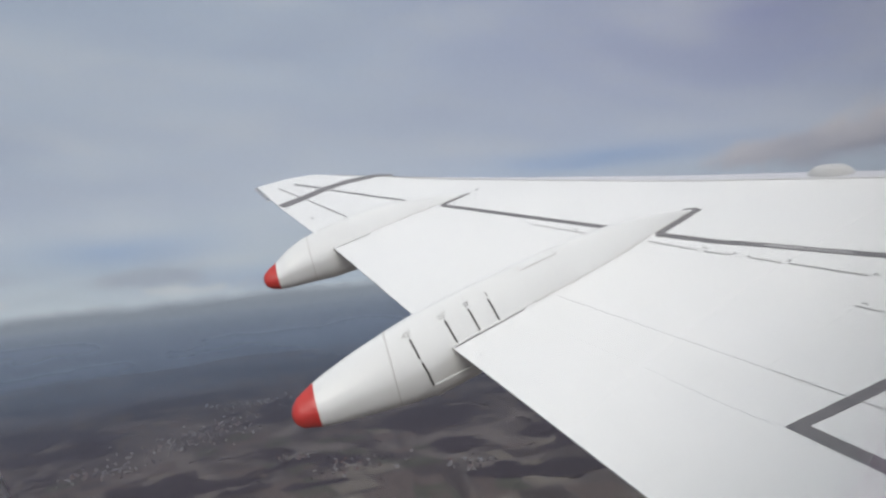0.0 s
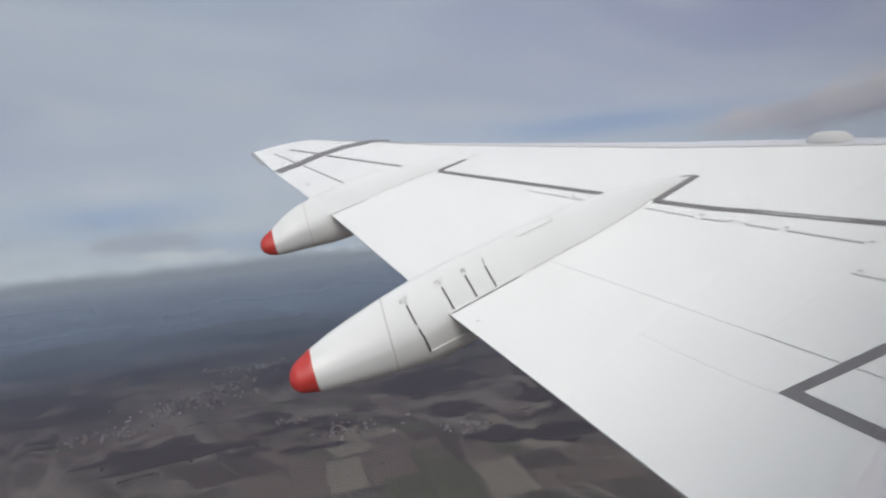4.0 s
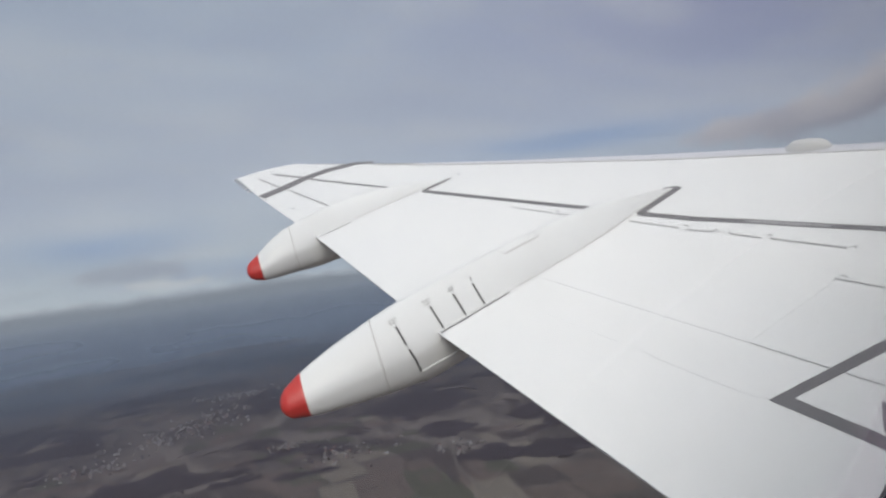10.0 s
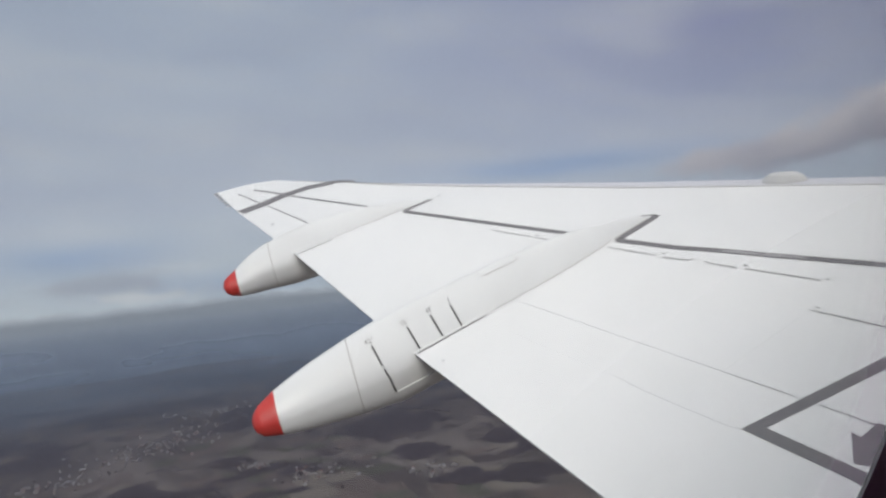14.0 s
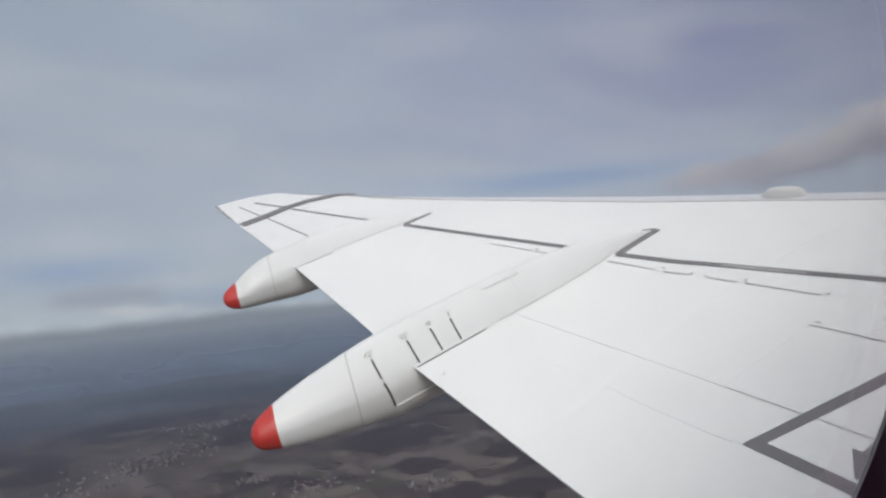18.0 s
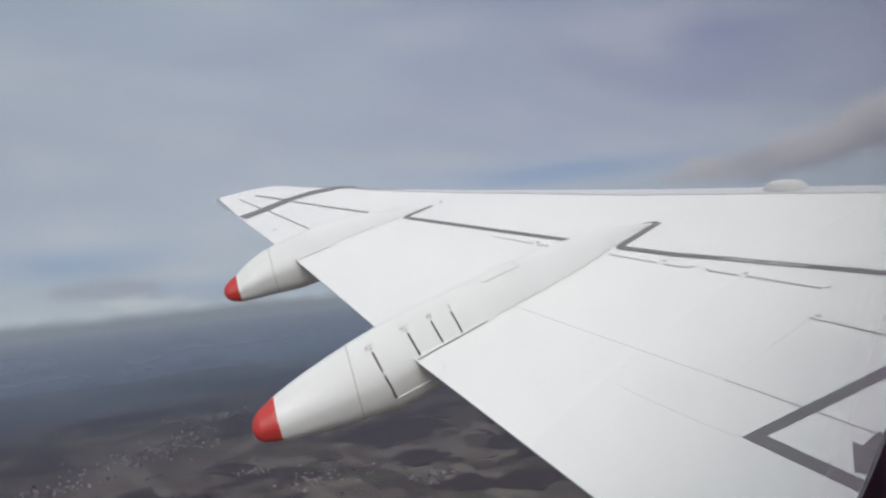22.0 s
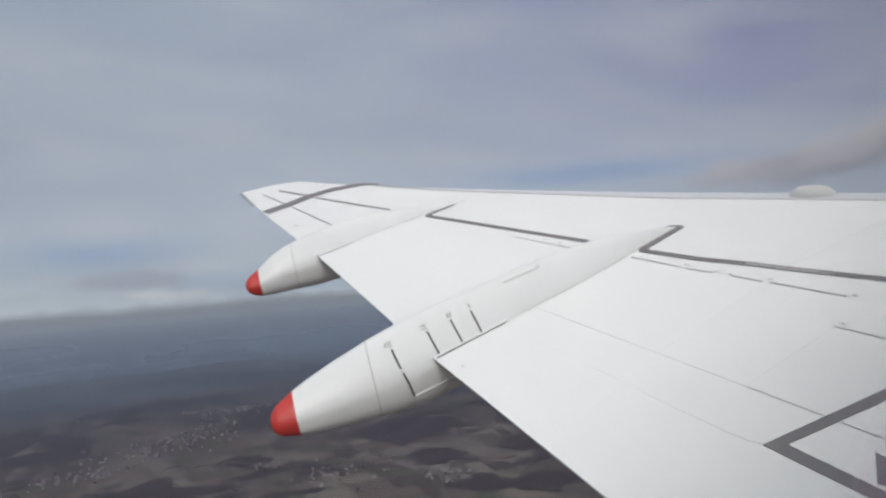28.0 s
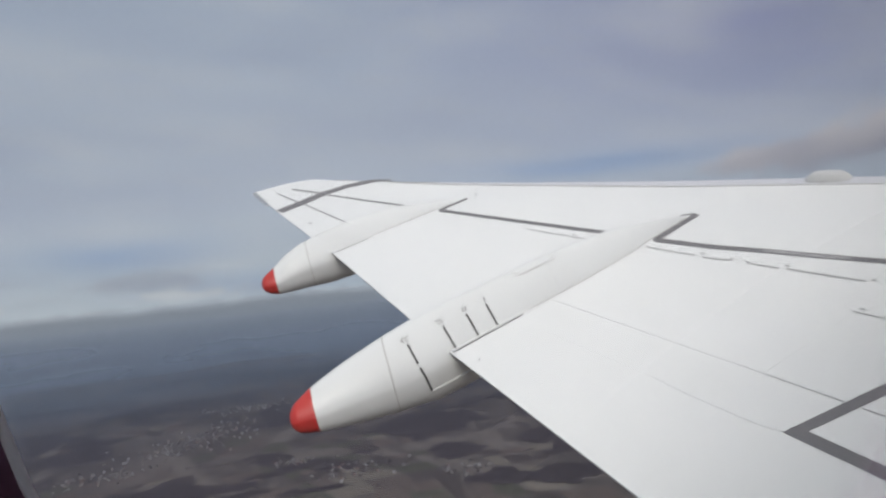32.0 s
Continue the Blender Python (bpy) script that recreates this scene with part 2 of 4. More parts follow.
_nt.links.new(_mx.outputs[0], _nt.nodes["Material Output"].inputs[0])
SKIN = material("fuselage_paint", (0.78, 0.78, 0.78), 0.4, grain=[(0.8, 0.3, (0.7, 0.7, 0.7))])


# ---- airliner ----
# aircraft axes: u forward, v outboard along the wing, w up from the wing's upper skin
EYE = 3.182
TURN = Matrix(((0.95700, -0.08507, -0.27732), (0.0, 0.95603, -0.29327), (0.29007, 0.28066, 0.91492)))
AIR = Matrix.Translation((0, 0, 300)) @ TURN.to_4x4() @ Matrix.Translation((0, 0, -EYE))

airliner = new("airliner")
airliner.matrix_world = AIR
tagged(airliner, "white jet airliner in flight, grey wing markings, red-tipped fairings", "airliner")


def part(name, bm, mat, parent, label="", smooth=False):
    me = bpy.data.meshes.new(name)
    bmesh.ops.recalc_face_normals(bm, faces=bm.faces)
    bm.to_mesh(me)
    bm.free()
    me.materials.append(mat)
    if smooth:
        me.shade_smooth()
        me.set_sharp_from_angle(angle=radians(35))
    ob = new(name, me)
    ob.parent = parent
    if label:
        ob["label"] = label
    return ob


def lerp_table(table, x):
    if x <= table[0][0]:
        return table[0][1]
    for (a, fa), (b, fb) in zip(table, table[1:]):
        if x <= b:
            return fa + (fb - fa) * (x - a) / (b - a)
    return table[-1][1]


LE = [(-1.6, 10.77), (4.44, 8.25), (5.18, 7.945), (6.58, 7.365), (8.97, 6.49), (11.14, 5.80), (13.0, 5.30), (13.45, 5.19), (13.8, 4.86), (14.0, 4.30)]
TE = [(-1.6, 1.97), (2.65, 2.53), (4.29, 2.75), (5.42, 2.90), (6.38, 3.05), (9.11, 3.50), (12.04, 3.90), (14.0, 4.23)]
HINGE_IN = 4.115


def skin(u, v):
    """Top and bottom of the wing section."""
    le, te = lerp_table(LE, v), lerp_table(TE, v)
    le += 0.03
    c = max(le - te, 0.05)
    x = min(max((le - u) / c, 0.0), 1.0)
    nose = min(x * c / 0.16, 1.0)
    top = -0.02 * (1 - nose) ** 2
    t = 0.115 * c * 2.1 * (1.4845 * math.sqrt(x) - 0.63 * x - 1.758 * x * x + 1.4215 * x ** 3 - 0.5075 * x ** 4)
    return top, min(top - 0.012, top - max(t, 0.012)) if x > 0 else top - 0.012


def wing_piece(v0, v1, aft, fore, nv=20, nu=14):
    """A closed piece of the wing between two span stations; aft and fore give its edges."""
    bm = bmesh.new()
    rings = []
    for i in range(nv + 1):
        v = v0 + (v1 - v0) * i / nv
        a, b = aft(v), fore(v)
        us = [a + (b - a) * (1 - (1 - j / nu) ** 1.6) for j in range(nu + 1)]
        ring = [bm.verts.new((u, v, skin(u, v)[0])) for u in us] + [bm.verts.new((u, v, skin(u, v)[1])) for u in reversed(us)]
        rings.append(ring)
    n = len(rings[0])
    for r, s in zip(rings, rings[1:]):
        for j in range(n):
            bm.faces.new((r[j], r[(j + 1) % n], s[(j + 1) % n], s[j]))
    bm.faces.new(rings[0])
    bm.faces.new(list(reversed(rings[-1])))
    return bm


te_at = lambda v: lerp_table(TE, v)
le_at = lambda v: lerp_table(LE, v)
SLAT = [(-1.5, 0.42), (4.34, 0.29), (6.41, 0.26), (8.84, 0.15), (10.29, 0.125), (11.3, 0.05)]
slat_at = lambda v: le_at(v) - lerp_table(SLAT, v) - 0.02
wing = part("wing", wing_piece(5.43, 11.3, te_at, slat_at, 24), WHITE, airliner, "broad white painted wing skin with hairline joints", True)
part("inner_wing", wing_piece(-1.5, 5.43, lambda v: HINGE_IN, slat_at, 18), WHITE, wing, "", True)
part("flap", wing_piece(-1.5, 5.425, te_at, lambda v: HINGE_IN - 0.005, 16, 8), WHITE, wing, "white inboard flap, retracted", True)
part("wing_tip", wing_piece(11.3, 14.0, te_at, le_at, 30, 20), WHITE, wing, "white rounded wing tip", True)
part("slat", wing_piece(-1.5, 11.3, lambda v: slat_at(v) + 0.045, lambda v: le_at(v) + 0.03, 30, 8), SLAT_PAINT, wing, "pale leading-edge slat", True)


def strip(name, pts, width, mat, parent, label="", lift=0.004, w_end=None):
    """A painted line along points of the upper skin, mitred, with a little thickness."""
    bm = bmesh.new()
    n = len(pts)
    rows = []
    for i, (u, v) in enumerate(pts):
        p0, p1 = Vector(pts[max(i - 1, 0)]), Vector(pts[min(i + 1, n - 1)])
        d = (p1 - p0).normalized()
        k = Vector((-d.y, d.x)) * (width if w_end is None else width + (w_end - width) * i / (n - 1)) / 2
        z = skin(u, v)[0]
        rows.append([bm.verts.new((u + s * k.x, v + s * k.y, z + h)) for s, h in ((1, 0.001), (1, lift), (-1, lift), (-1, 0.001))])
    for a, b in zip(rows, rows[1:]):
        for j in range(4):
            bm.faces.new((a[j], a[(j + 1) % 4], b[(j + 1) % 4], b[j]))
    bm.faces.new(rows[0])
    bm.faces.new(rows[-1])
    return part(name, bm, mat, parent, label)


def patch(name, outline, mat, parent, label="", lift=0.004):
    bm = bmesh.new()
    top = [bm.verts.new((u, v, skin(u, v)[0] + lift)) for u, v in outline]
    bot = [bm.verts.new((u, v, skin(u, v)[0] + 0.001)) for u, v in outline]
    n = len(outline)
    for j in range(n):
        bm.faces.new((top[j], top[(j + 1) % n], bot[(j + 1) % n], bot[j]))
    bm.faces.new(top)
    bm.faces.new(list(reversed(bot)))
    return part(name, bm, mat, parent, label)


# joint behind the slat, and the dark edge of the tip
strip("slat_joint", [(slat_at(v) + 0.018, v) for v in [-1.0 + 12.3 * k / 24 for k in range(25)]], 0.030, SEAM_SHADE, wing, "thin grey joint behind the slat", 0.006)
strip("tip_edge", [(le_at(v) - 0.012, v) for v in [10.4 + 2.4 * k / 8 for k in range(9)]], 0.03, THIN, wing, "dark line along the edge of the wing tip")
# thick grey markings
strip("grey_line", [(5.20, 9.04), (5.43, 7.41), (5.61, 6.17)], 0.09, GREY_LINE, wing, "thick grey painted line")
strip("grey_line", [(5.20, 9.06), (5.70, 9.09)], 0.08, GREY_LINE, wing)
strip("grey_line", [(5.69, 5.55), (5.80, 4.88), (5.93, 4.42), (6.04, 3.94), (6.20, 3.32), (6.42, 2.4)], 0.10, GREY_LINE, wing)
strip("grey_line", [(5.69, 5.545), (6.46, 5.63)], 0.085, GREY_LINE, wing)
strip("grey_line", [(6.46, 5.64), (6.42, 5.72), (6.36, 5.78)], 0.05, GREY_LINE, wing)
strip("tip_band", [(3.93, 12.04), (4.32, 12.05), (4.79, 12.13), (5.21, 12.06), (5.54, 11.84), (5.74, 11.46)], 0.30, GREY_LINE, wing, "broad curved grey band across the wing tip", 0.005, 0.24)
strip("grey_line", [(4.66, 13.2), (4.79, 12.2)], 0.055, GREY_LINE, wing)
strip("grey_line", [(4.80, 11.95), (4.95, 10.78), (5.08, 9.88)], 0.05, GREY_LINE, wing)
strip("thin_line", [(4.39, 13.3), (4.335, 12.22)], 0.026, GREY_LINE, wing)
strip("thin_line", [(4.33, 11.87), (4.23, 10.15)], 0.024, GREY_LINE, wing)
patch("walkway_arrowhead", [(3.60, 2.645), (4.80, 2.380), (5.6, 2.20), (5.5, 2.108), (4.68, 2.302), (3.70, 2.535), (3.66, 1.95), (3.62, 1.50), (3.47, 1.50), (3.55, 1.92)], GREY_LINE, wing, "thick grey angled walkway marking")
patch("arrow_mark", [(3.95, 2.12), (3.945, 2.055), (4.13, 2.05), (4.13, 1.88), (3.72, 1.88), (3.69, 1.97)], GREY_LINE, wing, "dark grey arrow marking")
# thin part lines
for pts, w in (([(5.27, 7.22), (5.34, 6.53)], 0.018), ([(5.34, 6.48), (5.37, 6.25)], 0.026), ([(5.50, 5.51), (5.55, 4.92)], 0.024),
               ([(5.55, 4.83), (5.60, 4.56), (5.66, 4.55)], 0.022), ([(5.66, 4.41), (5.63, 4.37), (5.66, 4.07)], 0.022),
               ([(5.68, 4.0), (5.76, 3.33)], 0.028), ([(5.24, 3.14), (5.26, 2.81), (5.27, 2.3)], 0.019)):
    strip("thin_line", pts, w, THIN, wing)
for u, v, a, b in ((5.87, 9.1, 0.05, 0.045), (3.92, 10.76, 0.05, 0.06), (5.40, 6.51, 0.03, 0.035), (5.625, 4.88, 0.025, 0.04), (5.74, 4.035, 0.025, 0.035), (5.81, 3.29, 0.03, 0.03), (5.31, 3.10, 0.025, 0.04), (2.98, 5.1, 0.02, 0.02)):
    patch("stencil_dot", [(u - 0.5 * a, v - 0.6 * b), (u + 0.5 * a, v - 0.6 * b), (u + 0.5 * a, v + 0.6 * b), (u - 0.5 * a, v + 0.6 * b)], THIN, wing)
strip("seam", [(3.66, 5.0), (3.635, 4.0), (3.62, 3.4), (3.61, 2.66)], 0.020, STREAK, wing, "faint panel seam", 0.0022)
strip("dirt_smear", [(3.63, 3.62), (3.615, 3.3), (3.605, 2.95), (3.61, 2.7)], 0.055, STREAK, wing, "faint grey dirt smear along a seam", 0.003)
strip("seam", [(4.13, 3.155), (4.6, 3.15), (5.22, 3.14)], 0.034, STREAK, wing, "faint dirty panel seam", 0.0025)
strip("seam", [(4.112, 3.13), (4.11, 2.51), (4.10, 1.6)], 0.0075, THIN, wing)
strip("worn_streak", [(5.925, 4.42), (6.035, 3.94), (6.105, 3.66)], 0.045, WORN_LINE, wing, "worn pale streak in the grey line", 0.0065)


ROUND = (1.34, 0.72)         # steep flanks over a fuller keel


def fairing(stations, u_red, skew_end, marks=(), ring=None, keel=None):
    """A flap-track fairing: raked ovals along u of (u, v, top, bottom, half width)."""
    def section(u):
        return [lerp_table([(s[0], s[k]) for s in stations], u) for k in (1, 2, 3, 4)]

    def at(u, a, g=0.0):
        v, t, b, h = section(u)
        c, q = math.cos(a), math.sin(a)
        k = ROUND[0] if q > 0 else ROUND[1]
        c, q = math.copysign(abs(c) ** k, c), math.copysign(abs(q) ** k, q)
        dv = (h + g) * c
        rake = 0.43 * min(max((skew_end - u) / 1.2, 0.0), 1.0)
        return (u + rake * dv, v + dv, (t + b) / 2 + ((t - b) / 2 + g) * q)

    def body(u0, u1, n, a0=0.0, a1=360.0, grow=0.0):
        bm = bmesh.new()
        m = 44
        full = a1 - a0 > 359
        rings = []
        for i in range(n + 1):
            u = u0 + (u1 - u0) * i / n
            rings.append([bm.verts.new(at(u, radians(a0 + (a1 - a0) * k / m), grow)) for k in range(m if full else m + 1)])
        cnt = len(rings[0])
        for r, s in zip(rings, rings[1:]):
            for k in range(cnt):
                bm.faces.new((r[k], r[(k + 1) % cnt], s[(k + 1) % cnt], s[k]))
        bm.faces.new(rings[0])
        bm.faces.new(rings[-1])
        return bm

    def arc(u0, u1, a0, a1, name, mat, width=0.03, label=""):
        """A painted line round the side, from angle a0 to a1 (degrees from outboard, over the top)."""
        bm = bmesh.new()
        rows = []
        n = 24 if a1 - a0 > 90 else 12
        for i in range(n + 1):
            s = i / n
            a, u = radians(a0 + (a1 - a0) * s), u0 + (u1 - u0) * s
            rows.append([bm.verts.new(at(u + du, a, g)) for du, g in ((-width / 2, -0.01), (-width / 2, 0.005), (width / 2, 0.005), (width / 2, -0.01))])
        for r, q in zip(rows, rows[1:]):
            for k in range(4):
                bm.faces.new((r[k], r[(k + 1) % 4], q[(k + 1) % 4], q[k]))
        bm.faces.new(rows[0])
        bm.faces.new(rows[-1])
        return part(name, bm, mat, pod, label)

    pod = part("flap_fairing", body(u_red, stations[-1][0], 70), POD_WHITE, airliner, "white streamlined flap-track fairing with a red tail tip", True)
    part("red_tip", body(stations[0][0], u_red, 16), RED, pod, "red painted cone tip", True)
    for m in marks:
        arc(*m)
    if ring:
        arc(ring, ring, 80, 280, "seam_ring", SEAM_SHADE, 0.016)
        arc(ring + 1.9, ring + 1.9, 80, 190, "seam_ring", FAINT, 0.014)
    if keel:
        part("lower_fairing", body(keel[0], keel[1], 24, 196, 344, 0.013), POD_WHITE, pod, "white lower half of the fairing", True)
    return pod, at


POD_A = [(1.455, 5.80, -0.06, -0.12, 0.03), (1.475, 5.80, -0.01, -0.165, 0.08), (1.53, 5.80, 0.04, -0.215, 0.125), (1.68, 5.80, 0.10, -0.265, 0.185), (1.87, 5.80, 0.148, -0.312, 0.23),
         (2.07, 5.80, 0.188, -0.355, 0.268), (2.45, 5.80, 0.242, -0.43, 0.33), (2.77, 5.80, 0.275, -0.483, 0.37), (3.2, 5.80, 0.293, -0.49, 0.38),
         (4.2, 5.80, 0.29, -0.5, 0.36), (4.7, 5.795, 0.275, -0.5, 0.34), (5.2, 5.785, 0.235, -0.5, 0.295), (5.7, 5.77, 0.16, -0.4, 0.195), (6.1, 5.725, 0.08, -0.3, 0.115), (6.42, 5.69, 0.004, -0.2, 0.03), (6.46, 5.68, -0.05, -0.12, 0.015)]
POD_B = [(2.575, 9.45, -0.14, -0.20, 0.03), (2.60, 9.45, -0.09, -0.25, 0.08), (2.66, 9.45, -0.05, -0.30, 0.125), (2.77, 9.45, -0.005, -0.345, 0.175), (2.98, 9.45, 0.10, -0.38, 0.235),
         (3.19, 9.45, 0.168, -0.405, 0.272), (3.55, 9.45, 0.215, -0.465, 0.328), (4.0, 9.45, 0.23, -0.5, 0.335), (4.4, 9.43, 0.215, -0.45, 0.31),
         (4.8, 9.38, 0.165, -0.4, 0.26), (5.2, 9.28, 0.10, -0.3, 0.18), (5.5, 9.19, 0.04, -0.2, 0.09), (5.7, 9.12, -0.03, -0.12, 0.02)]
fairing_a, at_a = fairing(POD_A, 1.70, 5.0, [
    (2.68, 2.725, 128, 154, "angle_mark", DARK_LINE, 0.022, "dark flap-angle mark"), (2.737, 2.795, 160, 197, "angle_mark", DARK_LINE, 0.022),
    (3.065, 3.146, 128, 169, "angle_mark", DARK_LINE, 0.021), (3.328, 3.406, 128, 169, "angle_mark", DARK_LINE, 0.021), (3.56, 3.63, 128, 169, "angle_mark", DARK_LINE, 0.021)], 2.45, (2.80, 4.3))
_, at_b = fairing(POD_B, 2.785, 5.0, [], 3.30)


def number(text, u, angle, size):
    """Stencilled figures lying on the fairing's side, read along the flight direction."""
    cu = bpy.data.curves.new("figures", "FONT")
    cu.body, cu.size, cu.extrude, cu.align_x = text, size, 0.001, "CENTER"
    tmp = new("figures", cu)
    me = bpy.data.meshes.new_from_object(tmp)
    bpy.data.objects.remove(tmp)
    me.materials.append(FIGURE)
    ob = new("flap_angle_figures", me)
    a = radians(angle)
    p0 = Vector(at_a(u, a, 0.004))
    ex = (Vector(at_a(u + 0.05, a, 0.004)) - p0).normalized()
    ey = (Vector(at_a(u, a - 0.1, 0.004)) - p0)
    ey = (ey - ex * ey.dot(ex)).normalized()
    m = Matrix((ex, ey, ex.cross(ey))).transposed().to_4x4()
    m.translation = p0
    ob.parent = fairing_a
    ob.matrix_local = m
    ob["label"] = "dark stencilled flap-angle figures"


number("42°", 2.675, 124, 0.075)
number("25°", 3.06, 124, 0.075)
for u, d in ((3.325, -0.017), (3.325, 0.013), (3.56, 0.0)):          # figures too worn to read
    bm = bmesh.new()
    rim = [bm.verts.new(at_a(u + d + e, radians(q), g)) for g in (0.004, -0.004) for e, q in ((-0.009, 124), (0.009, 124), (0.009, 118), (-0.009, 118))]
    bm.faces.new(rim[:4])
    for k in range(4):
        bm.faces.new((rim[k], rim[(k + 1) % 4], rim[4 + (k + 1) % 4], rim[4 + k]))
    part("worn_figure", bm, THIN, fairing_a)
# access panel outline on the crown
for (u0, a0), (u1, a1) in (((4.0, 112), (4.45, 112)), ((4.0, 112), (3.96, 98)), ((4.45, 112), (4.43, 98))):
    bm = bmesh.new()
    rows = []
    for k in range(7):
        u, a = u0 + (u1 - u0) * k / 6, radians(a0 + (a1 - a0) * k / 6)
        du, da = (0, 0.022) if a0 == a1 else (0.006, 0)
        rows.append([bm.verts.new(at_a(u - du, a - da, 0.004)), bm.verts.new(at_a(u + du, a + da, 0.004)), bm.verts.new(at_a(u + du, a + da, -0.01)), bm.verts.new(at_a(u - du, a - da, -0.01))])
    for r, q in zip(rows, rows[1:]):
        for k in range(4):
            bm.faces.new((r[k], r[(k + 1) % 4], q[(k + 1) % 4], q[k]))
    part("panel_outline", bm, SEAM_SHADE, fairing_a)
# static wicks at the tip
for v in (12.75, 13.0, 13.22, 13.45, 13.68, 13.9):
    bm = bmesh.new()
    bmesh.ops.create_cone(bm, cap_ends=True, segments=8, radius1=0.020, radius2=0.010, depth=0.10)
    for q in bm.verts:
        q.co = Vector((lerp_table(TE, v) - 0.03 - q.co.z, v, q.co.y - 0.006))
    part("static_wick", bm, WHITE, wing, "short pale static wick")
def joint(at, u0, u1, n=14):
    """Points of the upper skin where the fairing's inboard flank meets it."""
    pts = []
    for i in range(n + 1):
        u, lo, hi = u0 + (u1 - u0) * i / n, math.pi / 2, math.pi
        for _ in range(24):
            mid_a = (lo + hi) / 2
            lo, hi = (mid_a, hi) if at(u, mid_a)[2] > 0 else (lo, mid_a)
        p = at(u, lo)
        pts.append((p[0], p[1] - 0.004))
    return pts


# grey strips painted for the shade where the fairings meet the wing
strip("fairing_crease_shade", joint(at_a, 4.0, 6.34), 0.016, SEAM_SHADE, wing, "grey strip painted as the shade beside the fairing", 0.005)
strip("fairing_crease_shade", joint(at_b, 4.2, 5.45), 0.018, SEAM_SHADE, wing, "", 0.005)
strip("slot_edge", [(2.91, 5.405), (3.75, 5.44)], 0.014, GREY_LINE, wing, "dark slot line beside the fairing")
strip("slot_lip", [(2.93, 5.432), (3.30, 5.447), (3.74, 5.464)], 0.022, WHITE, wing, "thin white lip beside the slot", 0.012)
strip("slot_edge", [(3.50, 9.09), (4.05, 9.11)], 0.022, DARK_LINE, wing)

# dome on the leading edge
bm = bmesh.new()
bmesh.ops.create_uvsphere(bm, u_segments=28, v_segments=14, radius=1.0)
for v in bm.verts:
    v.co = Vector((7.93 + 0.14 * v.co.x - 0.42 * 0.235 * v.co.y, 4.98 + 0.235 * v.co.y, -0.05 + (0.175 if abs(v.co.z) < 0.80 else 0.150) * v.co.z))
part("leading_edge_dome", bm, DOME, wing, "pale grey rounded dome on the leading edge", True)

# fuselage side with a round window
YAC, ZAC = Vector((0, math.cos(radians(6)), -math.sin(radians(6)))), Vector((0, math.sin(radians(6)), math.cos(radians(6))))


def cabin(u, y, z):
    return Vector((u, 0, EYE)) + YAC * y + ZAC * z


def side_panel(y0, y1, hole_u, hole_z, r0, r1, box):
    """A flat wall panel from y0 out to y1 with a round opening that runs from radius r0 to r1."""
    bm = bmesh.new()
    u0, u1, z0, z1 = box
    n = 64
    rows = []
    for y, r in ((y0, r0), (y1, r1)):
        ring, edge = [], []
        for k in range(n):
            a = 2 * math.pi * (k + 0.5) / n
            c, s = math.cos(a), math.sin(a)
            ring.append(bm.verts.new(cabin(hole_u + r * c, y, hole_z + r * s)))
            t = min((u1 - hole_u) / c if c > 0 else (u0 - hole_u) / c, (z1 - hole_z) / s if s > 0 else (z0 - hole_z) / s)
            edge.append(bm.verts.new(cabin(hole_u + t * c, y, hole_z + t * s)))
        rows.append((ring, edge))
    for k in range(n):
        j = (k + 1) % n
        for ring, edge in rows:
            bm.faces.new((ring[k], ring[j], edge[j], edge[k]))
        for a in (0, 1):
            bm.faces.new((rows[0][a][k], rows[0][a][j], rows[1][a][j], rows[1][a][k]))
    return bm


BOX = (-5.0, 13.0, -0.62, 0.50)
wall = part("window_panel", side_panel(0.17, 0.176, 0.1787, -0.060, 0.1940, 0.222, BOX), CABIN, airliner, "dark cabin wall panel round a porthole")
part("outer_panel", side_panel(0.19, 0.21, 0.210, -0.062, 0.268, 0.306, BOX), SKIN, wall)
bm = bmesh.new()
rings = []
for k in range(72):
    a = 2 * math.pi * k / 72
    rings.append([bm.verts.new(cabin(0.1787 + (0.1930 + 0.0011 * math.cos(b)) * math.cos(a), 0.1698 + 0.0011 * math.sin(b), -0.060 + (0.1930 + 0.0011 * math.cos(b)) * math.sin(a))) for b in [math.pi * (1 + q / 8) for q in range(9)]])
for r, s in zip(rings, rings[1:] + rings[:1]):
    for q in range(8):
        bm.faces.new((r[q], r[q + 1], s[q + 1], s[q]))
part("window_seal", bm, SEAL, wall, "pale grey rubber window seal", True)

# clear acrylic panes behind the seal
ACRYLIC = bpy.data.materials.new("clear_acrylic")
ACRYLIC.use_nodes = True
_nt = ACRYLIC.node_tree
_nt.nodes.clear()
_gl = _nt.nodes.new("ShaderNodeBsdfGlass")
_gl.inputs["Color"].default_value, _gl.inputs["Roughness"].default_value, _gl.inputs["IOR"].default_value = (0.9895, 0.990, 0.9885, 1), 0.0, 1.49
_nt.links.new(_gl.outputs[0], _nt.nodes.new("ShaderNodeOutputMaterial").inputs[0])
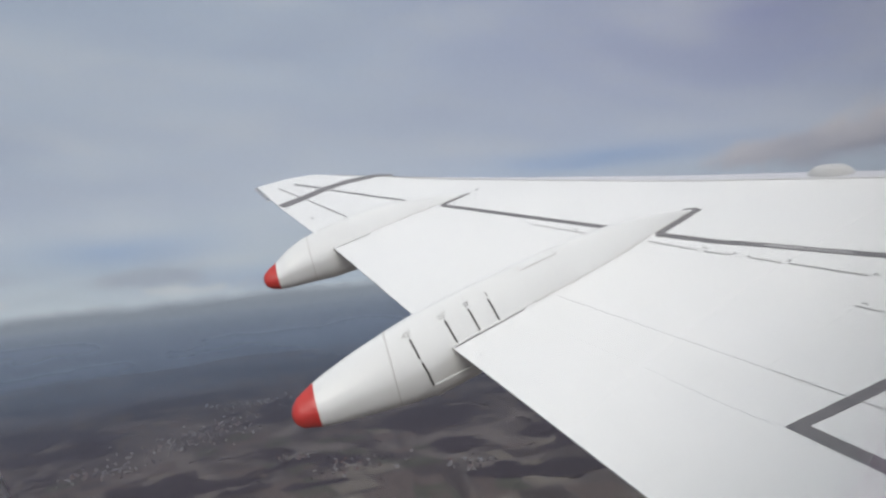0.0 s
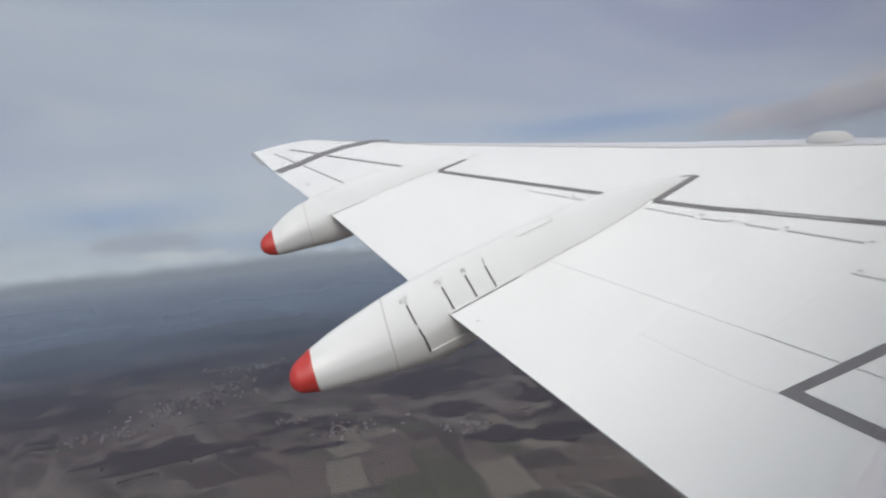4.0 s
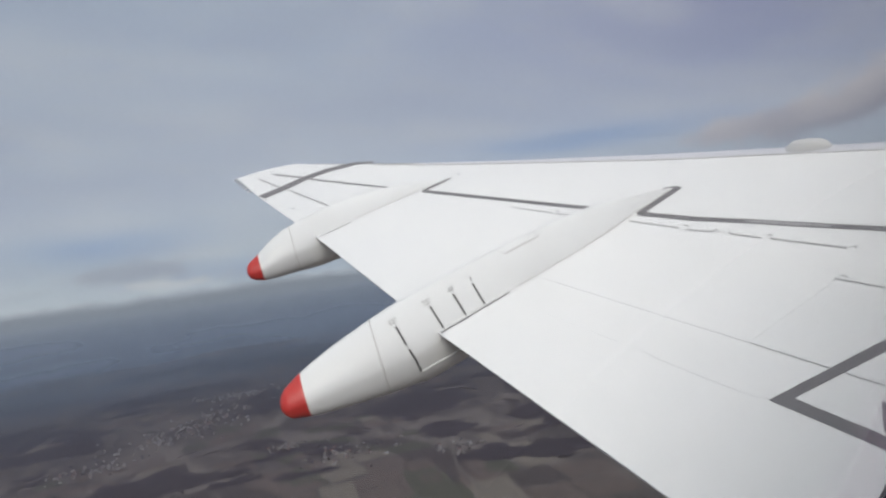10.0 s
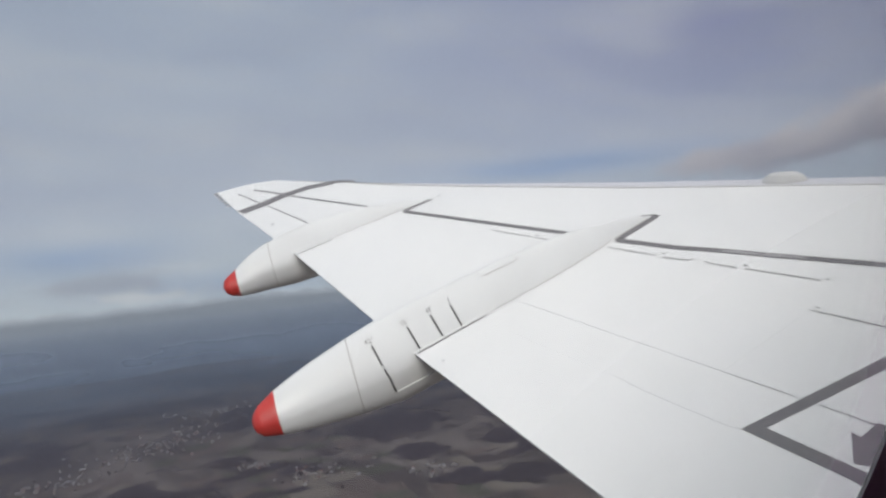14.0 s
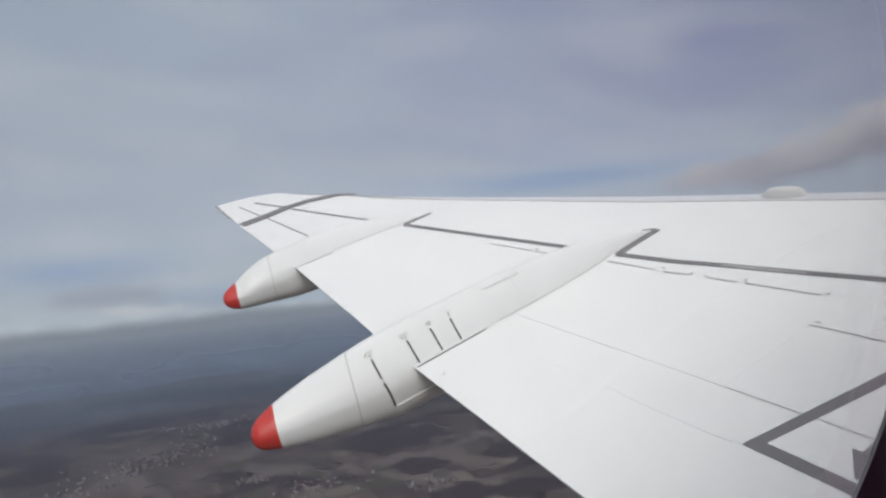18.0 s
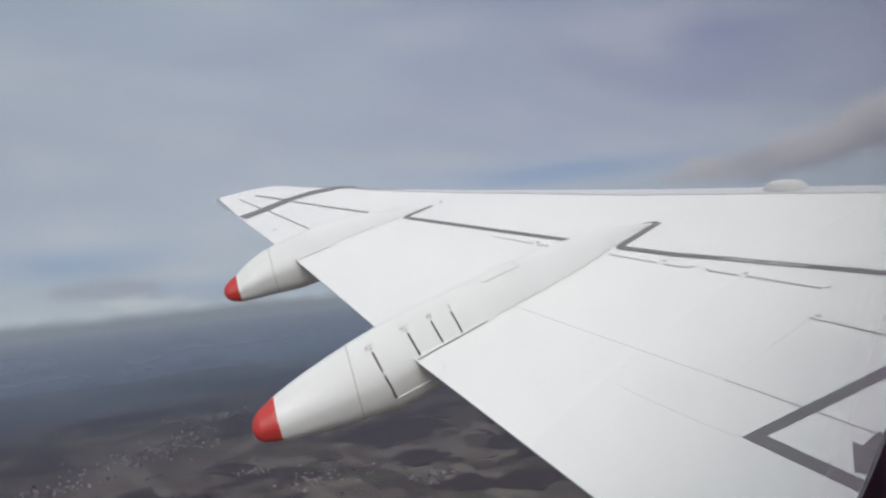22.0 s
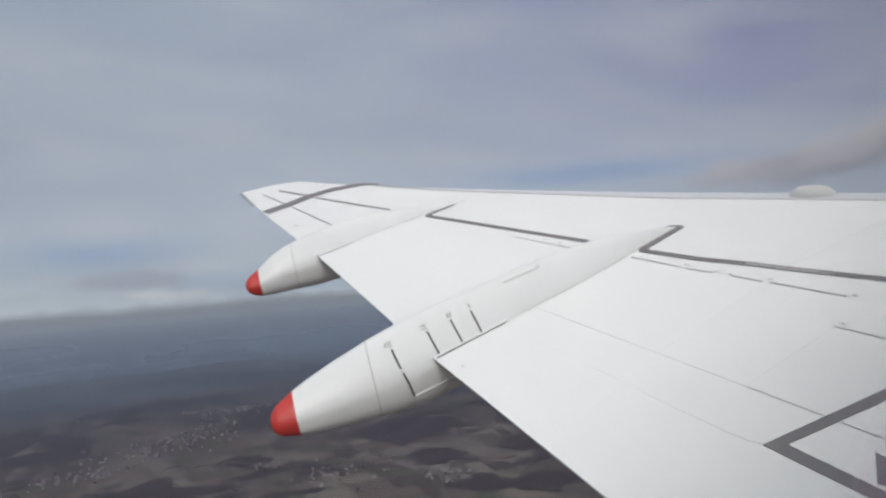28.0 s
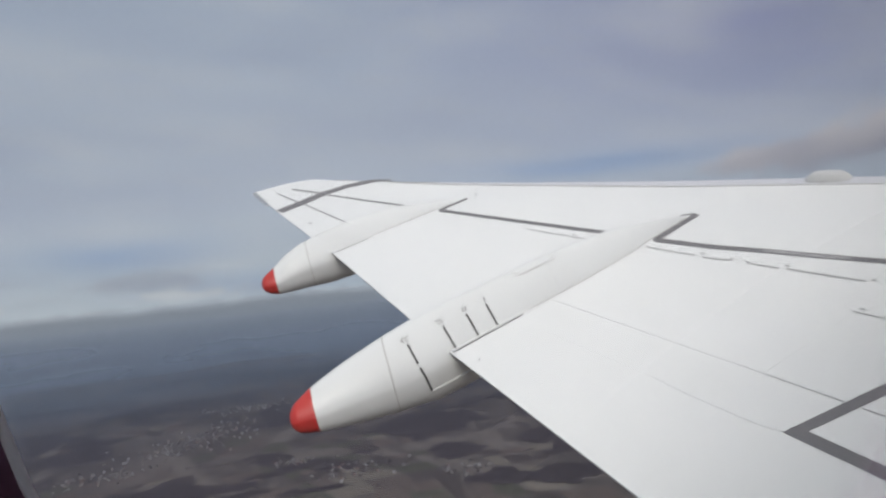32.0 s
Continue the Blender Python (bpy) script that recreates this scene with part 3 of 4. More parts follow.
for y0, label in ((0.1780, "clear acrylic inner window pane"), (0.1825, "clear acrylic middle window pane"), (0.1868, "clear acrylic outer window pane")):
    bm = bmesh.new()
    sides = [[bm.verts.new(cabin(0.203 + 0.280 * math.cos(2 * math.pi * k / 72), y, -0.062 + 0.280 * math.sin(2 * math.pi * k / 72))) for k in range(72)] for y in (y0, y0 + 0.0025)]
    for k in range(72):
        bm.faces.new((sides[0][k], sides[0][(k + 1) % 72], sides[1][(k + 1) % 72], sides[1][k]))
    bm.faces.new(sides[0])
    bm.faces.new(sides[1])
    bmesh.ops.recalc_face_normals(bm, faces=bm.faces)
    pane = part("pane", bm, ACRYLIC, wall, label)
    pane.visible_shadow = False


def tube(radius, name, mat, inner):
    """The rest of the round fuselage, from the panel's upper edge over the top and under to its lower edge."""
    bm = bmesh.new()
    cy, cz = -1.70, -0.55
    a0, a1 = math.atan2(BOX[3] - cz, 0.2 - cy), 2 * math.pi + math.atan2(BOX[2] - cz, 0.2 - cy)
    us = [BOX[0] + (BOX[1] - BOX[0]) * i / 48 for i in range(49)]
    rows = []
    for u in us:
        row = [bm.verts.new(cabin(u, 0.2 if not inner else 0.168, BOX[3]))]
        row += [bm.verts.new(cabin(u, cy + radius * math.cos(a0 + (a1 - a0) * k / 40), cz + radius * math.sin(a0 + (a1 - a0) * k / 40))) for k in range(1, 40)]
        row.append(bm.verts.new(cabin(u, 0.2 if not inner else 0.168, BOX[2])))
        rows.append(row)
    for i, (r, s) in enumerate(zip(rows, rows[1:])):
        for k in range(len(r) - 1):
            if i % 2 and i < 10 and k in (15, 16, 17):            # unseen openings in the cabin's far side behind the seat, added for light
                continue
            bm.faces.new((r[k], r[k + 1], s[k + 1], s[k]))
    bm.faces.new(rows[0])
    bm.faces.new(list(reversed(rows[-1])))
    return part(name, bm, mat, wall, "", True)


tube(1.95, "fuselage_skin", SKIN, False)
tube(1.88, "cabin_lining", LINING, True)
# wing root fairing under the fuselage
bm = bmesh.new()
rows = []
for u in [-1.0 + 11.0 * i / 16 for i in range(17)]:
    s = max(0.02, math.sin(math.pi * (u + 1.0) / 11.0)) ** 0.6
    rows.append([bm.verts.new(cabin(u, -1.7 + 2.7 * s * math.cos(a), -2.75 + 0.8 * s * math.sin(a))) for a in [2 * math.pi * k / 28 for k in range(28)]])
for r, s in zip(rows, rows[1:]):
    for k in range(28):
        bm.faces.new((r[k], r[(k + 1) % 28], s[(k + 1) % 28], s[k]))
bm.faces.new(rows[0])
bm.faces.new(rows[-1])
part("root_fairing", bm, SKIN, airliner, "white belly fairing at the wing root", True)


# ---- land ----
def polar(az, r):
    """A place on the ground from its bearing, in degrees from abeam, and its distance."""
    return r * math.sin(radians(az)), r * math.cos(radians(az))


def height(x, y):
    r = math.hypot(x, y)
    hills = min(max((r - 1900) / 2200, 0.0), 1.0) * 62 * max(0.0, noise.noise((x / 620, y / 900, 2.2)) + 0.12)
    return 9 * noise.noise((x / 900, y / 900, 0.3)) + 4 * noise.noise((x / 280, y / 280, 4.1)) + hills


def land_material(name, color, other, third, s1, s2, rough=0.95):
    return material(name, color, rough, grain=[(s1, 0.9, other), (s2, 0.6, third), (s2 * 3.1, 0.45, other), (s2 * 8.0, 0.35, third)], spec=0.1)


GROUND = land_material("meadow_and_heath", (0.098, 0.085, 0.077), (0.054, 0.048, 0.046), (0.140, 0.121, 0.106), 0.0040, 0.014)
WOOD = land_material("bare_winter_wood", (0.048, 0.040, 0.042), (0.034, 0.028, 0.031), (0.074, 0.063, 0.062), 0.009, 0.035)
FIELDS = [land_material("field_soil", (0.140, 0.112, 0.097), (0.112, 0.091, 0.080), (0.158, 0.128, 0.110), 0.012, 0.05),
          land_material("field_stubble", (0.200, 0.176, 0.146), (0.160, 0.141, 0.119), (0.225, 0.198, 0.163), 0.012, 0.05),
          land_material("field_grass", (0.092, 0.092, 0.066), (0.078, 0.079, 0.058), (0.107, 0.105, 0.076), 0.01, 0.1),
          land_material("field_dark", (0.080, 0.067, 0.061), (0.064, 0.054, 0.050), (0.096, 0.080, 0.071), 0.01, 0.1)]
ROAD = land_material("pale_road", (0.21, 0.19, 0.17), (0.15, 0.135, 0.122), (0.25, 0.23, 0.205), 0.02, 0.05)

# pale winding clearings through the heath
nt = GROUND.node_tree
link = nt.nodes["Principled BSDF"].inputs["Base Color"].links[0]
base = link.from_socket
tc = nt.nodes.new("ShaderNodeTexCoord")
longways = nt.nodes.new("ShaderNodeMapping")
longways.inputs["Scale"].default_value = (1.0, 0.36, 1.0)
longways.inputs["Rotation"].default_value = (0, 0, 0.25)
nt.links.new(tc.outputs["Object"], longways.inputs["Vector"])
for size, amount, wide in ((0.0030, 0.65, 0.036), (0.0080, 0.50, 0.032)):
    n = nt.nodes.new("ShaderNodeTexNoise")
    n.inputs["Scale"].default_value, n.inputs["Detail"].default_value, n.inputs["Distortion"].default_value = size, 5.0, 0.6
    nt.links.new(longways.outputs[0], n.inputs["Vector"])
    off = nt.nodes.new("ShaderNodeMath")
    off.operation = "SUBTRACT"
    nt.links.new(n.outputs[0], off.inputs[0])
    off.inputs[1].default_value = 0.5
    dist = nt.nodes.new("ShaderNodeMath")
    dist.operation = "ABSOLUTE"
    nt.links.new(off.outputs[0], dist.inputs[0])
    r = nt.nodes.new("ShaderNodeMapRange")
    r.inputs[1].default_value, r.inputs[2].default_value, r.inputs[3].default_value, r.inputs[4].default_value = 0.0, wide, amount, 0.0
    nt.links.new(dist.outputs[0], r.inputs[0])
    mx = nt.nodes.new("ShaderNodeMix")
    mx.data_type = "RGBA"
    nt.links.new(r.outputs[0], mx.inputs[0])
    nt.links.new(base, mx.inputs[6])
    mx.inputs[7].default_value = (0.235, 0.207, 0.185, 1)
    base = mx.outputs[2]
nt.links.new(base, nt.nodes["Principled BSDF"].inputs["Base Color"])

SECTORS = 420
rad = [150, 300, 450, 600, 750] + [800 + 45 * i for i in range(91)]
verts, faces = [(0, 0, height(0, 0))], []
for r in rad:
    for k in range(SECTORS):
        a = 2 * math.pi * k / SECTORS
        verts.append((r * math.sin(a), r * math.cos(a), height(r * math.sin(a), r * math.cos(a))))
for k in range(SECTORS):
    faces.append((0, 1 + (k + 1) % SECTORS, 1 + k))
for i in range(len(rad) - 1):
    p, q = 1 + i * SECTORS, 1 + (i + 1) * SECTORS
    for k in range(SECTORS):
        j = (k + 1) % SECTORS
        faces.append((p + k, p + j, q + j, q + k))
me = bpy.data.meshes.new("ground")
me.from_pydata(verts, [], faces)
me.materials.append(GROUND)
me.shade_smooth()
tagged(new("ground", me), "hazy brown and olive winter countryside seen from the air", "ground", kind="structure")

# far land and haze, painted as colour into a glowing backdrop
HAZE = bpy.data.materials.new("glowing_far_haze")
HAZE.use_nodes = True
nt = HAZE.node_tree
nt.nodes.clear()
tc = nt.nodes.new("ShaderNodeTexCoord")
sp = nt.nodes.new("ShaderNodeSeparateXYZ")
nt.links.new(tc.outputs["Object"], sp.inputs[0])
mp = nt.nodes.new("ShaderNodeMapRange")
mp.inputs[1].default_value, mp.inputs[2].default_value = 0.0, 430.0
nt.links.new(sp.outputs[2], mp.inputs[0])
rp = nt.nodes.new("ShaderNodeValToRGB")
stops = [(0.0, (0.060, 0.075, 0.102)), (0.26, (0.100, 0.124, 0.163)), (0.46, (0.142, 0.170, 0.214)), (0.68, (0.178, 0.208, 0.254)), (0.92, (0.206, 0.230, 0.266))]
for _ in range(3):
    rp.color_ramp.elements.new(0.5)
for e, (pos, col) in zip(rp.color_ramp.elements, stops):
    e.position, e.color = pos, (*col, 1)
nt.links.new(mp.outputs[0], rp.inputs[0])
stretch = nt.nodes.new("ShaderNodeMapping")
stretch.inputs["Scale"].default_value = (0.0020, 0.0020, 0.024)
nt.links.new(tc.outputs["Object"], stretch.inputs["Vector"])
far = nt.nodes.new("ShaderNodeTexNoise")
far.inputs["Scale"].default_value, far.inputs["Detail"].default_value = 1.0, 5.0
nt.links.new(stretch.outputs[0], far.inputs["Vector"])
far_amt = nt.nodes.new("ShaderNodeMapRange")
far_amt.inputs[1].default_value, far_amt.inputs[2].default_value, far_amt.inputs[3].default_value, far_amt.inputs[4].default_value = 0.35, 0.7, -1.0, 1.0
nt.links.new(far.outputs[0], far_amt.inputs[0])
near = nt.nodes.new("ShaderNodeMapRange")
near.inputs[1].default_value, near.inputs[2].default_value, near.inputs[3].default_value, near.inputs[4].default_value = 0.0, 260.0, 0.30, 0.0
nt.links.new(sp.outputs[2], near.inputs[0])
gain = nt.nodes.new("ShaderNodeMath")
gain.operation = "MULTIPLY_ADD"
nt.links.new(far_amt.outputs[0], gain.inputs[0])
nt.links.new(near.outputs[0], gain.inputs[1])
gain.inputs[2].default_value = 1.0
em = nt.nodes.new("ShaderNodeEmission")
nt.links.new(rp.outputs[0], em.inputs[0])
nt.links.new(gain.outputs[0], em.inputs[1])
fade = nt.nodes.new("ShaderNodeMapRange")
fade.interpolation_type = "SMOOTHSTEP"
fade.inputs[1].default_value, fade.inputs[2].default_value = 346.0, 418.0
drift = nt.nodes.new("ShaderNodeTexNoise")
drift.inputs["Scale"].default_value, drift.inputs["Detail"].default_value, drift.inputs["Roughness"].default_value = 0.0026, 8.0, 0.66
nt.links.new(tc.outputs["Object"], drift.inputs["Vector"])
lift = nt.nodes.new("ShaderNodeMath")
lift.operation = "MULTIPLY_ADD"
nt.links.new(drift.outputs[0], lift.inputs[0])
lift.inputs[1].default_value = 105.0
curl = nt.nodes.new("ShaderNodeTexNoise")
curl.inputs["Scale"].default_value, curl.inputs["Detail"].default_value, curl.inputs["Roughness"].default_value = 0.011, 6.0, 0.6
nt.links.new(tc.outputs["Object"], curl.inputs["Vector"])
heads = nt.nodes.new("ShaderNodeMath")
heads.operation = "MULTIPLY_ADD"
nt.links.new(curl.outputs[0], heads.inputs[0])
heads.inputs[1].default_value = 42.0
nt.links.new(sp.outputs[2], heads.inputs[2])
nt.links.new(heads.outputs[0], lift.inputs[2])
shift = nt.nodes.new("ShaderNodeMath")
shift.operation = "SUBTRACT"
nt.links.new(lift.outputs[0], shift.inputs[0])
shift.inputs[1].default_value = 74.0
nt.links.new(shift.outputs[0], fade.inputs[0])
mixer = nt.nodes.new("ShaderNodeMixShader")
nt.links.new(fade.outputs[0], mixer.inputs[0])
nt.links.new(em.outputs[0], mixer.inputs[1])
nt.links.new(nt.nodes.new("ShaderNodeBsdfTransparent").outputs[0], mixer.inputs[2])
nt.links.new(mixer.outputs[0], nt.nodes.new("ShaderNodeOutputMaterial").inputs[0])
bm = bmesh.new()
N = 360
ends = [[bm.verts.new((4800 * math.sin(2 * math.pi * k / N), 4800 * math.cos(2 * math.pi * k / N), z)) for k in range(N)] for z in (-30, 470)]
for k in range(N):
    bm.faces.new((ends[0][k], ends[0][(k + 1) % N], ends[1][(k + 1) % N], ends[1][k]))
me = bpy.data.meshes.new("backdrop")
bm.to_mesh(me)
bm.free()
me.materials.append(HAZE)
tagged(new("backdrop", me), "glowing backdrop painted with blue-grey haze over the far horizon", "haze", kind="structure")

# added thin sheet coloured as haze, denser far out, rising into the horizon bank
MIST = bpy.data.materials.new("painted_distance_haze")
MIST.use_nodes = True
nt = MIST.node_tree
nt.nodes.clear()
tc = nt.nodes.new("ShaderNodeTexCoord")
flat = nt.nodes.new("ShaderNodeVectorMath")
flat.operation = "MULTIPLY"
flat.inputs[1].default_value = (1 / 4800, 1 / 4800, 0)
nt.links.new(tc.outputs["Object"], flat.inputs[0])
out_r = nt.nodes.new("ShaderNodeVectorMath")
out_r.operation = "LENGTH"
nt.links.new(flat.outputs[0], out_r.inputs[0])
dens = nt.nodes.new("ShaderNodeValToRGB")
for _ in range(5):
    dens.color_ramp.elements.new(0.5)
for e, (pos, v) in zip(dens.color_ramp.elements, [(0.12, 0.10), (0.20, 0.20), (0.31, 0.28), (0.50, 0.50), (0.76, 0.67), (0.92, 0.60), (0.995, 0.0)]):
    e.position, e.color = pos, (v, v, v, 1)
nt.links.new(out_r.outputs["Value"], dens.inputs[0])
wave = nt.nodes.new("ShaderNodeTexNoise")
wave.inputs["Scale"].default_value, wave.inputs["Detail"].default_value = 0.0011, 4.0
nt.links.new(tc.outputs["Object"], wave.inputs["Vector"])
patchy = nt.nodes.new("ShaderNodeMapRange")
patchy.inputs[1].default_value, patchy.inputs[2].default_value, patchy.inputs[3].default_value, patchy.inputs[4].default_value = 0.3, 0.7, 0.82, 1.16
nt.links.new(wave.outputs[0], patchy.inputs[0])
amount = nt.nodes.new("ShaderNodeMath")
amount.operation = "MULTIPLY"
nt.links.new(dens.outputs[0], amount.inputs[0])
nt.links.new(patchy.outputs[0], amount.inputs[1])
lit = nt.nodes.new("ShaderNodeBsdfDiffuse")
# haze tint painted by distance: purple-grey near, bluer far out
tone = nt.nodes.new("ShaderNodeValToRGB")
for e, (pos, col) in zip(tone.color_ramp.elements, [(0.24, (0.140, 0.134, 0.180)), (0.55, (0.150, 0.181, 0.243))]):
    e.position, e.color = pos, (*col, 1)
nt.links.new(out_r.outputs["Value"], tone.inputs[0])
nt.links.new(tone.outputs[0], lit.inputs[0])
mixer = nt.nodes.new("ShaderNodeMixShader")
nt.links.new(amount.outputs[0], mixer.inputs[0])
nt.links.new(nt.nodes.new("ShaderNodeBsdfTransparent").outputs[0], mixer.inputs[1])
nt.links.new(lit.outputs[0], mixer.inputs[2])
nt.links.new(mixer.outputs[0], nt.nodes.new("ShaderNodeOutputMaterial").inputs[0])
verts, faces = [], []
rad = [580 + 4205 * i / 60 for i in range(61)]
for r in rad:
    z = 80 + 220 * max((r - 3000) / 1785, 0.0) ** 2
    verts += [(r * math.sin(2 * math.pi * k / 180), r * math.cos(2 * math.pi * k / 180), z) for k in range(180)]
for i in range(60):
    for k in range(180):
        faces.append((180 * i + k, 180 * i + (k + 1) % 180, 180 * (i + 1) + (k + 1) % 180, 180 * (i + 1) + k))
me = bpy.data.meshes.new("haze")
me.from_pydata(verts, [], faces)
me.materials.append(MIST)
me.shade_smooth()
tagged(new("backdrop_haze_sheet", me), "added sheet painted as thin blue haze over the distant land", "haze", kind="structure")

CANOPY = random.Random(11)


def wood(az, r, rx, ry, ang, seed):
    """A wood as a raised, uneven canopy with a ragged edge."""
    cx, cy = polar(az, r)
    ang -= radians(az)
    cell = 9.0 if r < 2600 else 16.0
    ca, sa = math.cos(ang), math.sin(ang)
    nx, ny = int(rx * 1.6 / cell), int(ry * 1.6 / cell)
    verts, faces, idx = [], [], {}
    for i in range(-nx, nx + 1):
        for j in range(-ny, ny + 1):
            px, py = i * cell, j * cell
            wx, wy = px + 0.45 * rx * noise.noise((px / 120, py / 160, seed + 11)), py + 0.45 * ry * noise.noise((px / 110, py / 150, seed + 13))
            q = (wx / rx) ** 2 + (wy / ry) ** 2 + 1.5 * noise.noise((px / 170, py / 230, seed)) + 1.1 * noise.noise((px / (0.45 * rx), py / (0.55 * ry), seed + 17)) + 0.8 * noise.noise((px / 60, py / 85, seed + 3)) + 0.45 * noise.noise((px / 22, py / 30, seed + 5)) + 0.25 * (CANOPY.random() - 0.5)
            x, y = cx + px * ca - py * sa + 4 * noise.noise((px, py, seed)), cy + px * sa + py * ca + 4 * noise.noise((py, px, seed + 1))
            up = min(max((1.0 - q) * 5, 0.0), 1.0)
            z = height(x, y) - 1.6 + up * (3.2 + 0.8 * noise.noise((px * 0.05, py * 0.05, seed + 7)) + 0.7 * CANOPY.random())
            if q < 1.14:
                idx[i, j] = len(verts)
                verts.append((x, y, z))
    for (i, j), a in idx.items():
        b, c, d = idx.get((i + 1, j)), idx.get((i + 1, j + 1)), idx.get((i, j + 1))
        if None not in (b, c, d):
            faces.append((a, b, c, d))
    me = bpy.data.meshes.new("woodland")
    me.from_pydata(verts, [], faces)
    me.materials.append(WOOD)
    me.shade_smooth()
    tagged(new("woodland", me), "dark bare winter woodland on rolling ground", "woodland", kind="stuff")


def field(cx, cy, w, h, ang, mat, lean):
    """A ploughed or grassed field lying on the ground, its sides not quite square."""
    ca, sa = math.cos(ang), math.sin(ang)
    n = 6
    verts, faces = [], []
    for i in range(n + 1):
        for j in range(n + 1):
            px, py = (i / n - 0.5) * w, (j / n - 0.5) * h
            px, py = px + lean * py + 6 * noise.noise((px / 40, py / 40, cx)), py + 7 * noise.noise((px / 35, py / 50, cy))
            x, y = cx + px * ca - py * sa, cy + px * sa + py * ca
            edge = i in (0, n) or j in (0, n)
            verts.append((x, y, height(x, y) + (0.1 if edge else 1.1)))
    for i in range(n):
        for j in range(n):
            a = i * (n + 1) + j
            faces.append((a, a + n + 1, a + n + 2, a + 1))
    me = bpy.data.meshes.new("field")
    me.from_pydata(verts, [], faces)
    me.materials.append(mat)
    names = {0: "bare brown ploughed field", 1: "pale straw-coloured stubble field", 2: "dull green grass field", 3: "dark brown ploughed field"}
    tagged(new("field", me), names[FIELDS.index(mat)], "field", "fields among the woods")


def road(pts, width=3.2, name="road", label="narrow pale country road", bend=14):
    """A road through places given as bearing and distance."""
    pts = [polar(*p) for p in pts]
    verts, faces, dense = [], [], []
    for (x0, y0), (x1, y1) in zip(pts, pts[1:]):
        m = max(2, int(math.hypot(x1 - x0, y1 - y0) / 30))
        dense += [(x0 + (x1 - x0) * i / m, y0 + (y1 - y0) * i / m) for i in range(m)]
    dense.append(pts[-1])
    dense = [(x + bend * noise.noise((x / 150, y / 150, 9)), y + bend * noise.noise((y / 150, x / 150, 5))) for x, y in dense]
    for i, (x, y) in enumerate(dense):
        a, b = Vector(dense[max(i - 1, 0)]), Vector(dense[min(i + 1, len(dense) - 1)])
        d = (b - a).normalized()
        for s in (-1, 1):
            px, py = x - s * d.y * width / 2, y + s * d.x * width / 2
            verts.append((px, py, height(px, py) + 1.8))
        if i:
            faces.append((2 * i - 2, 2 * i - 1, 2 * i + 1, 2 * i))
    me = bpy.data.meshes.new("road")
    me.from_pydata(verts, [], faces)
    me.materials.append(ROAD)
    tagged(new(name, me), label, "road", kind="structure")


LAND = random.Random(5)
# woods: bearing, distance, half sizes across and along, turn
WOODS = [(9, 1450, 210, 100, 0.1), (33, 1230, 100, 60, -0.1), (0.5, 2130, 170, 130, 0.15), (17, 2330, 210, 150, -0.1), (25, 1830, 130, 150, 0.1), (-2, 2480, 190, 190, 0.1), (10, 2900, 300, 170, 0.0), (21, 3000, 260, 220, 0.1),
         (28, 1480, 70, 90, 0.2), (-3, 1800, 120, 70, 0.0), (0, 3200, 330, 200, -0.1), (15, 3650, 420, 230, 0.0), (27, 2500, 240, 240, 0.1), (32, 2000, 170, 200, 0.0), (5, 3800, 420, 200, 0.1),
         (23, 4000, 430, 230, 0.1), (33, 3200, 330, 300, 0.0), (13, 4350, 520, 170, 0.0), (-5, 3900, 480, 260, 0.1), (38, 1500, 160, 150, 0.0), (30, 4300, 480, 200, 0.0), (14, 1640, 50, 70, 0.2), (12, 1330, 60, 30, 0.1),
         (2, 2300, 60, 60, 0.3), (14, 2120, 80, 50, 0.0), (20, 1560, 50, 45, 0.2), (17, 1290, 55, 25, 0.0), (6, 2560, 120, 60, 0.0), (40, 2500, 300, 300, 0.1), (-9, 2400, 200, 200, 0.0)]
for k, w in enumerate(WOODS):
    wood(*w, 3.7 * k)
# fields in patchworks of strips: bearing, distance, turn, columns, rows
for az, r, ang, cols, rws in ((21, 1440, 0.25, 7, 2), (14, 1480, 0.35, 6, 2), (13, 1830, -0.1, 6, 3), (3, 1650, 0.1, 6, 3), (21, 1700, 0.2, 5, 3), (-1, 2180, 0.0, 5, 2),
                              (6, 2300, 0.1, 6, 2), (19, 2080, 0.0, 5, 2), (13, 2560, 0.1, 6, 2), (33, 1380, 0.2, 4, 2), (24, 2150, 0.1, 4, 2), (4, 2780, 0.0, 4, 1), (18, 2750, 0.1, 4, 1)):
    bx, by = polar(az, r)
    ang -= radians(az)
    py = -0.5 * rws * 70
    for j in range(rws):
        px, depth = -0.5 * cols * 44, LAND.uniform(50, 92)
        for i in range(cols):
            w = LAND.uniform(26, 62)
            if LAND.random() > 0.3:
                cx, cy = px + w / 2 + LAND.uniform(-6, 6), py + depth / 2 + LAND.uniform(-14, 14)
                field(bx + cx * math.cos(ang) - cy * math.sin(ang), by + cx * math.sin(ang) + cy * math.cos(ang), w * 0.94, depth * LAND.uniform(0.7, 0.96), ang + LAND.uniform(-0.10, 0.10),
                      FIELDS[LAND.choice((0, 0, 0, 1, 2, 2, 3, 3))], LAND.uniform(-0.2, 0.2))
            px += w
        py += depth
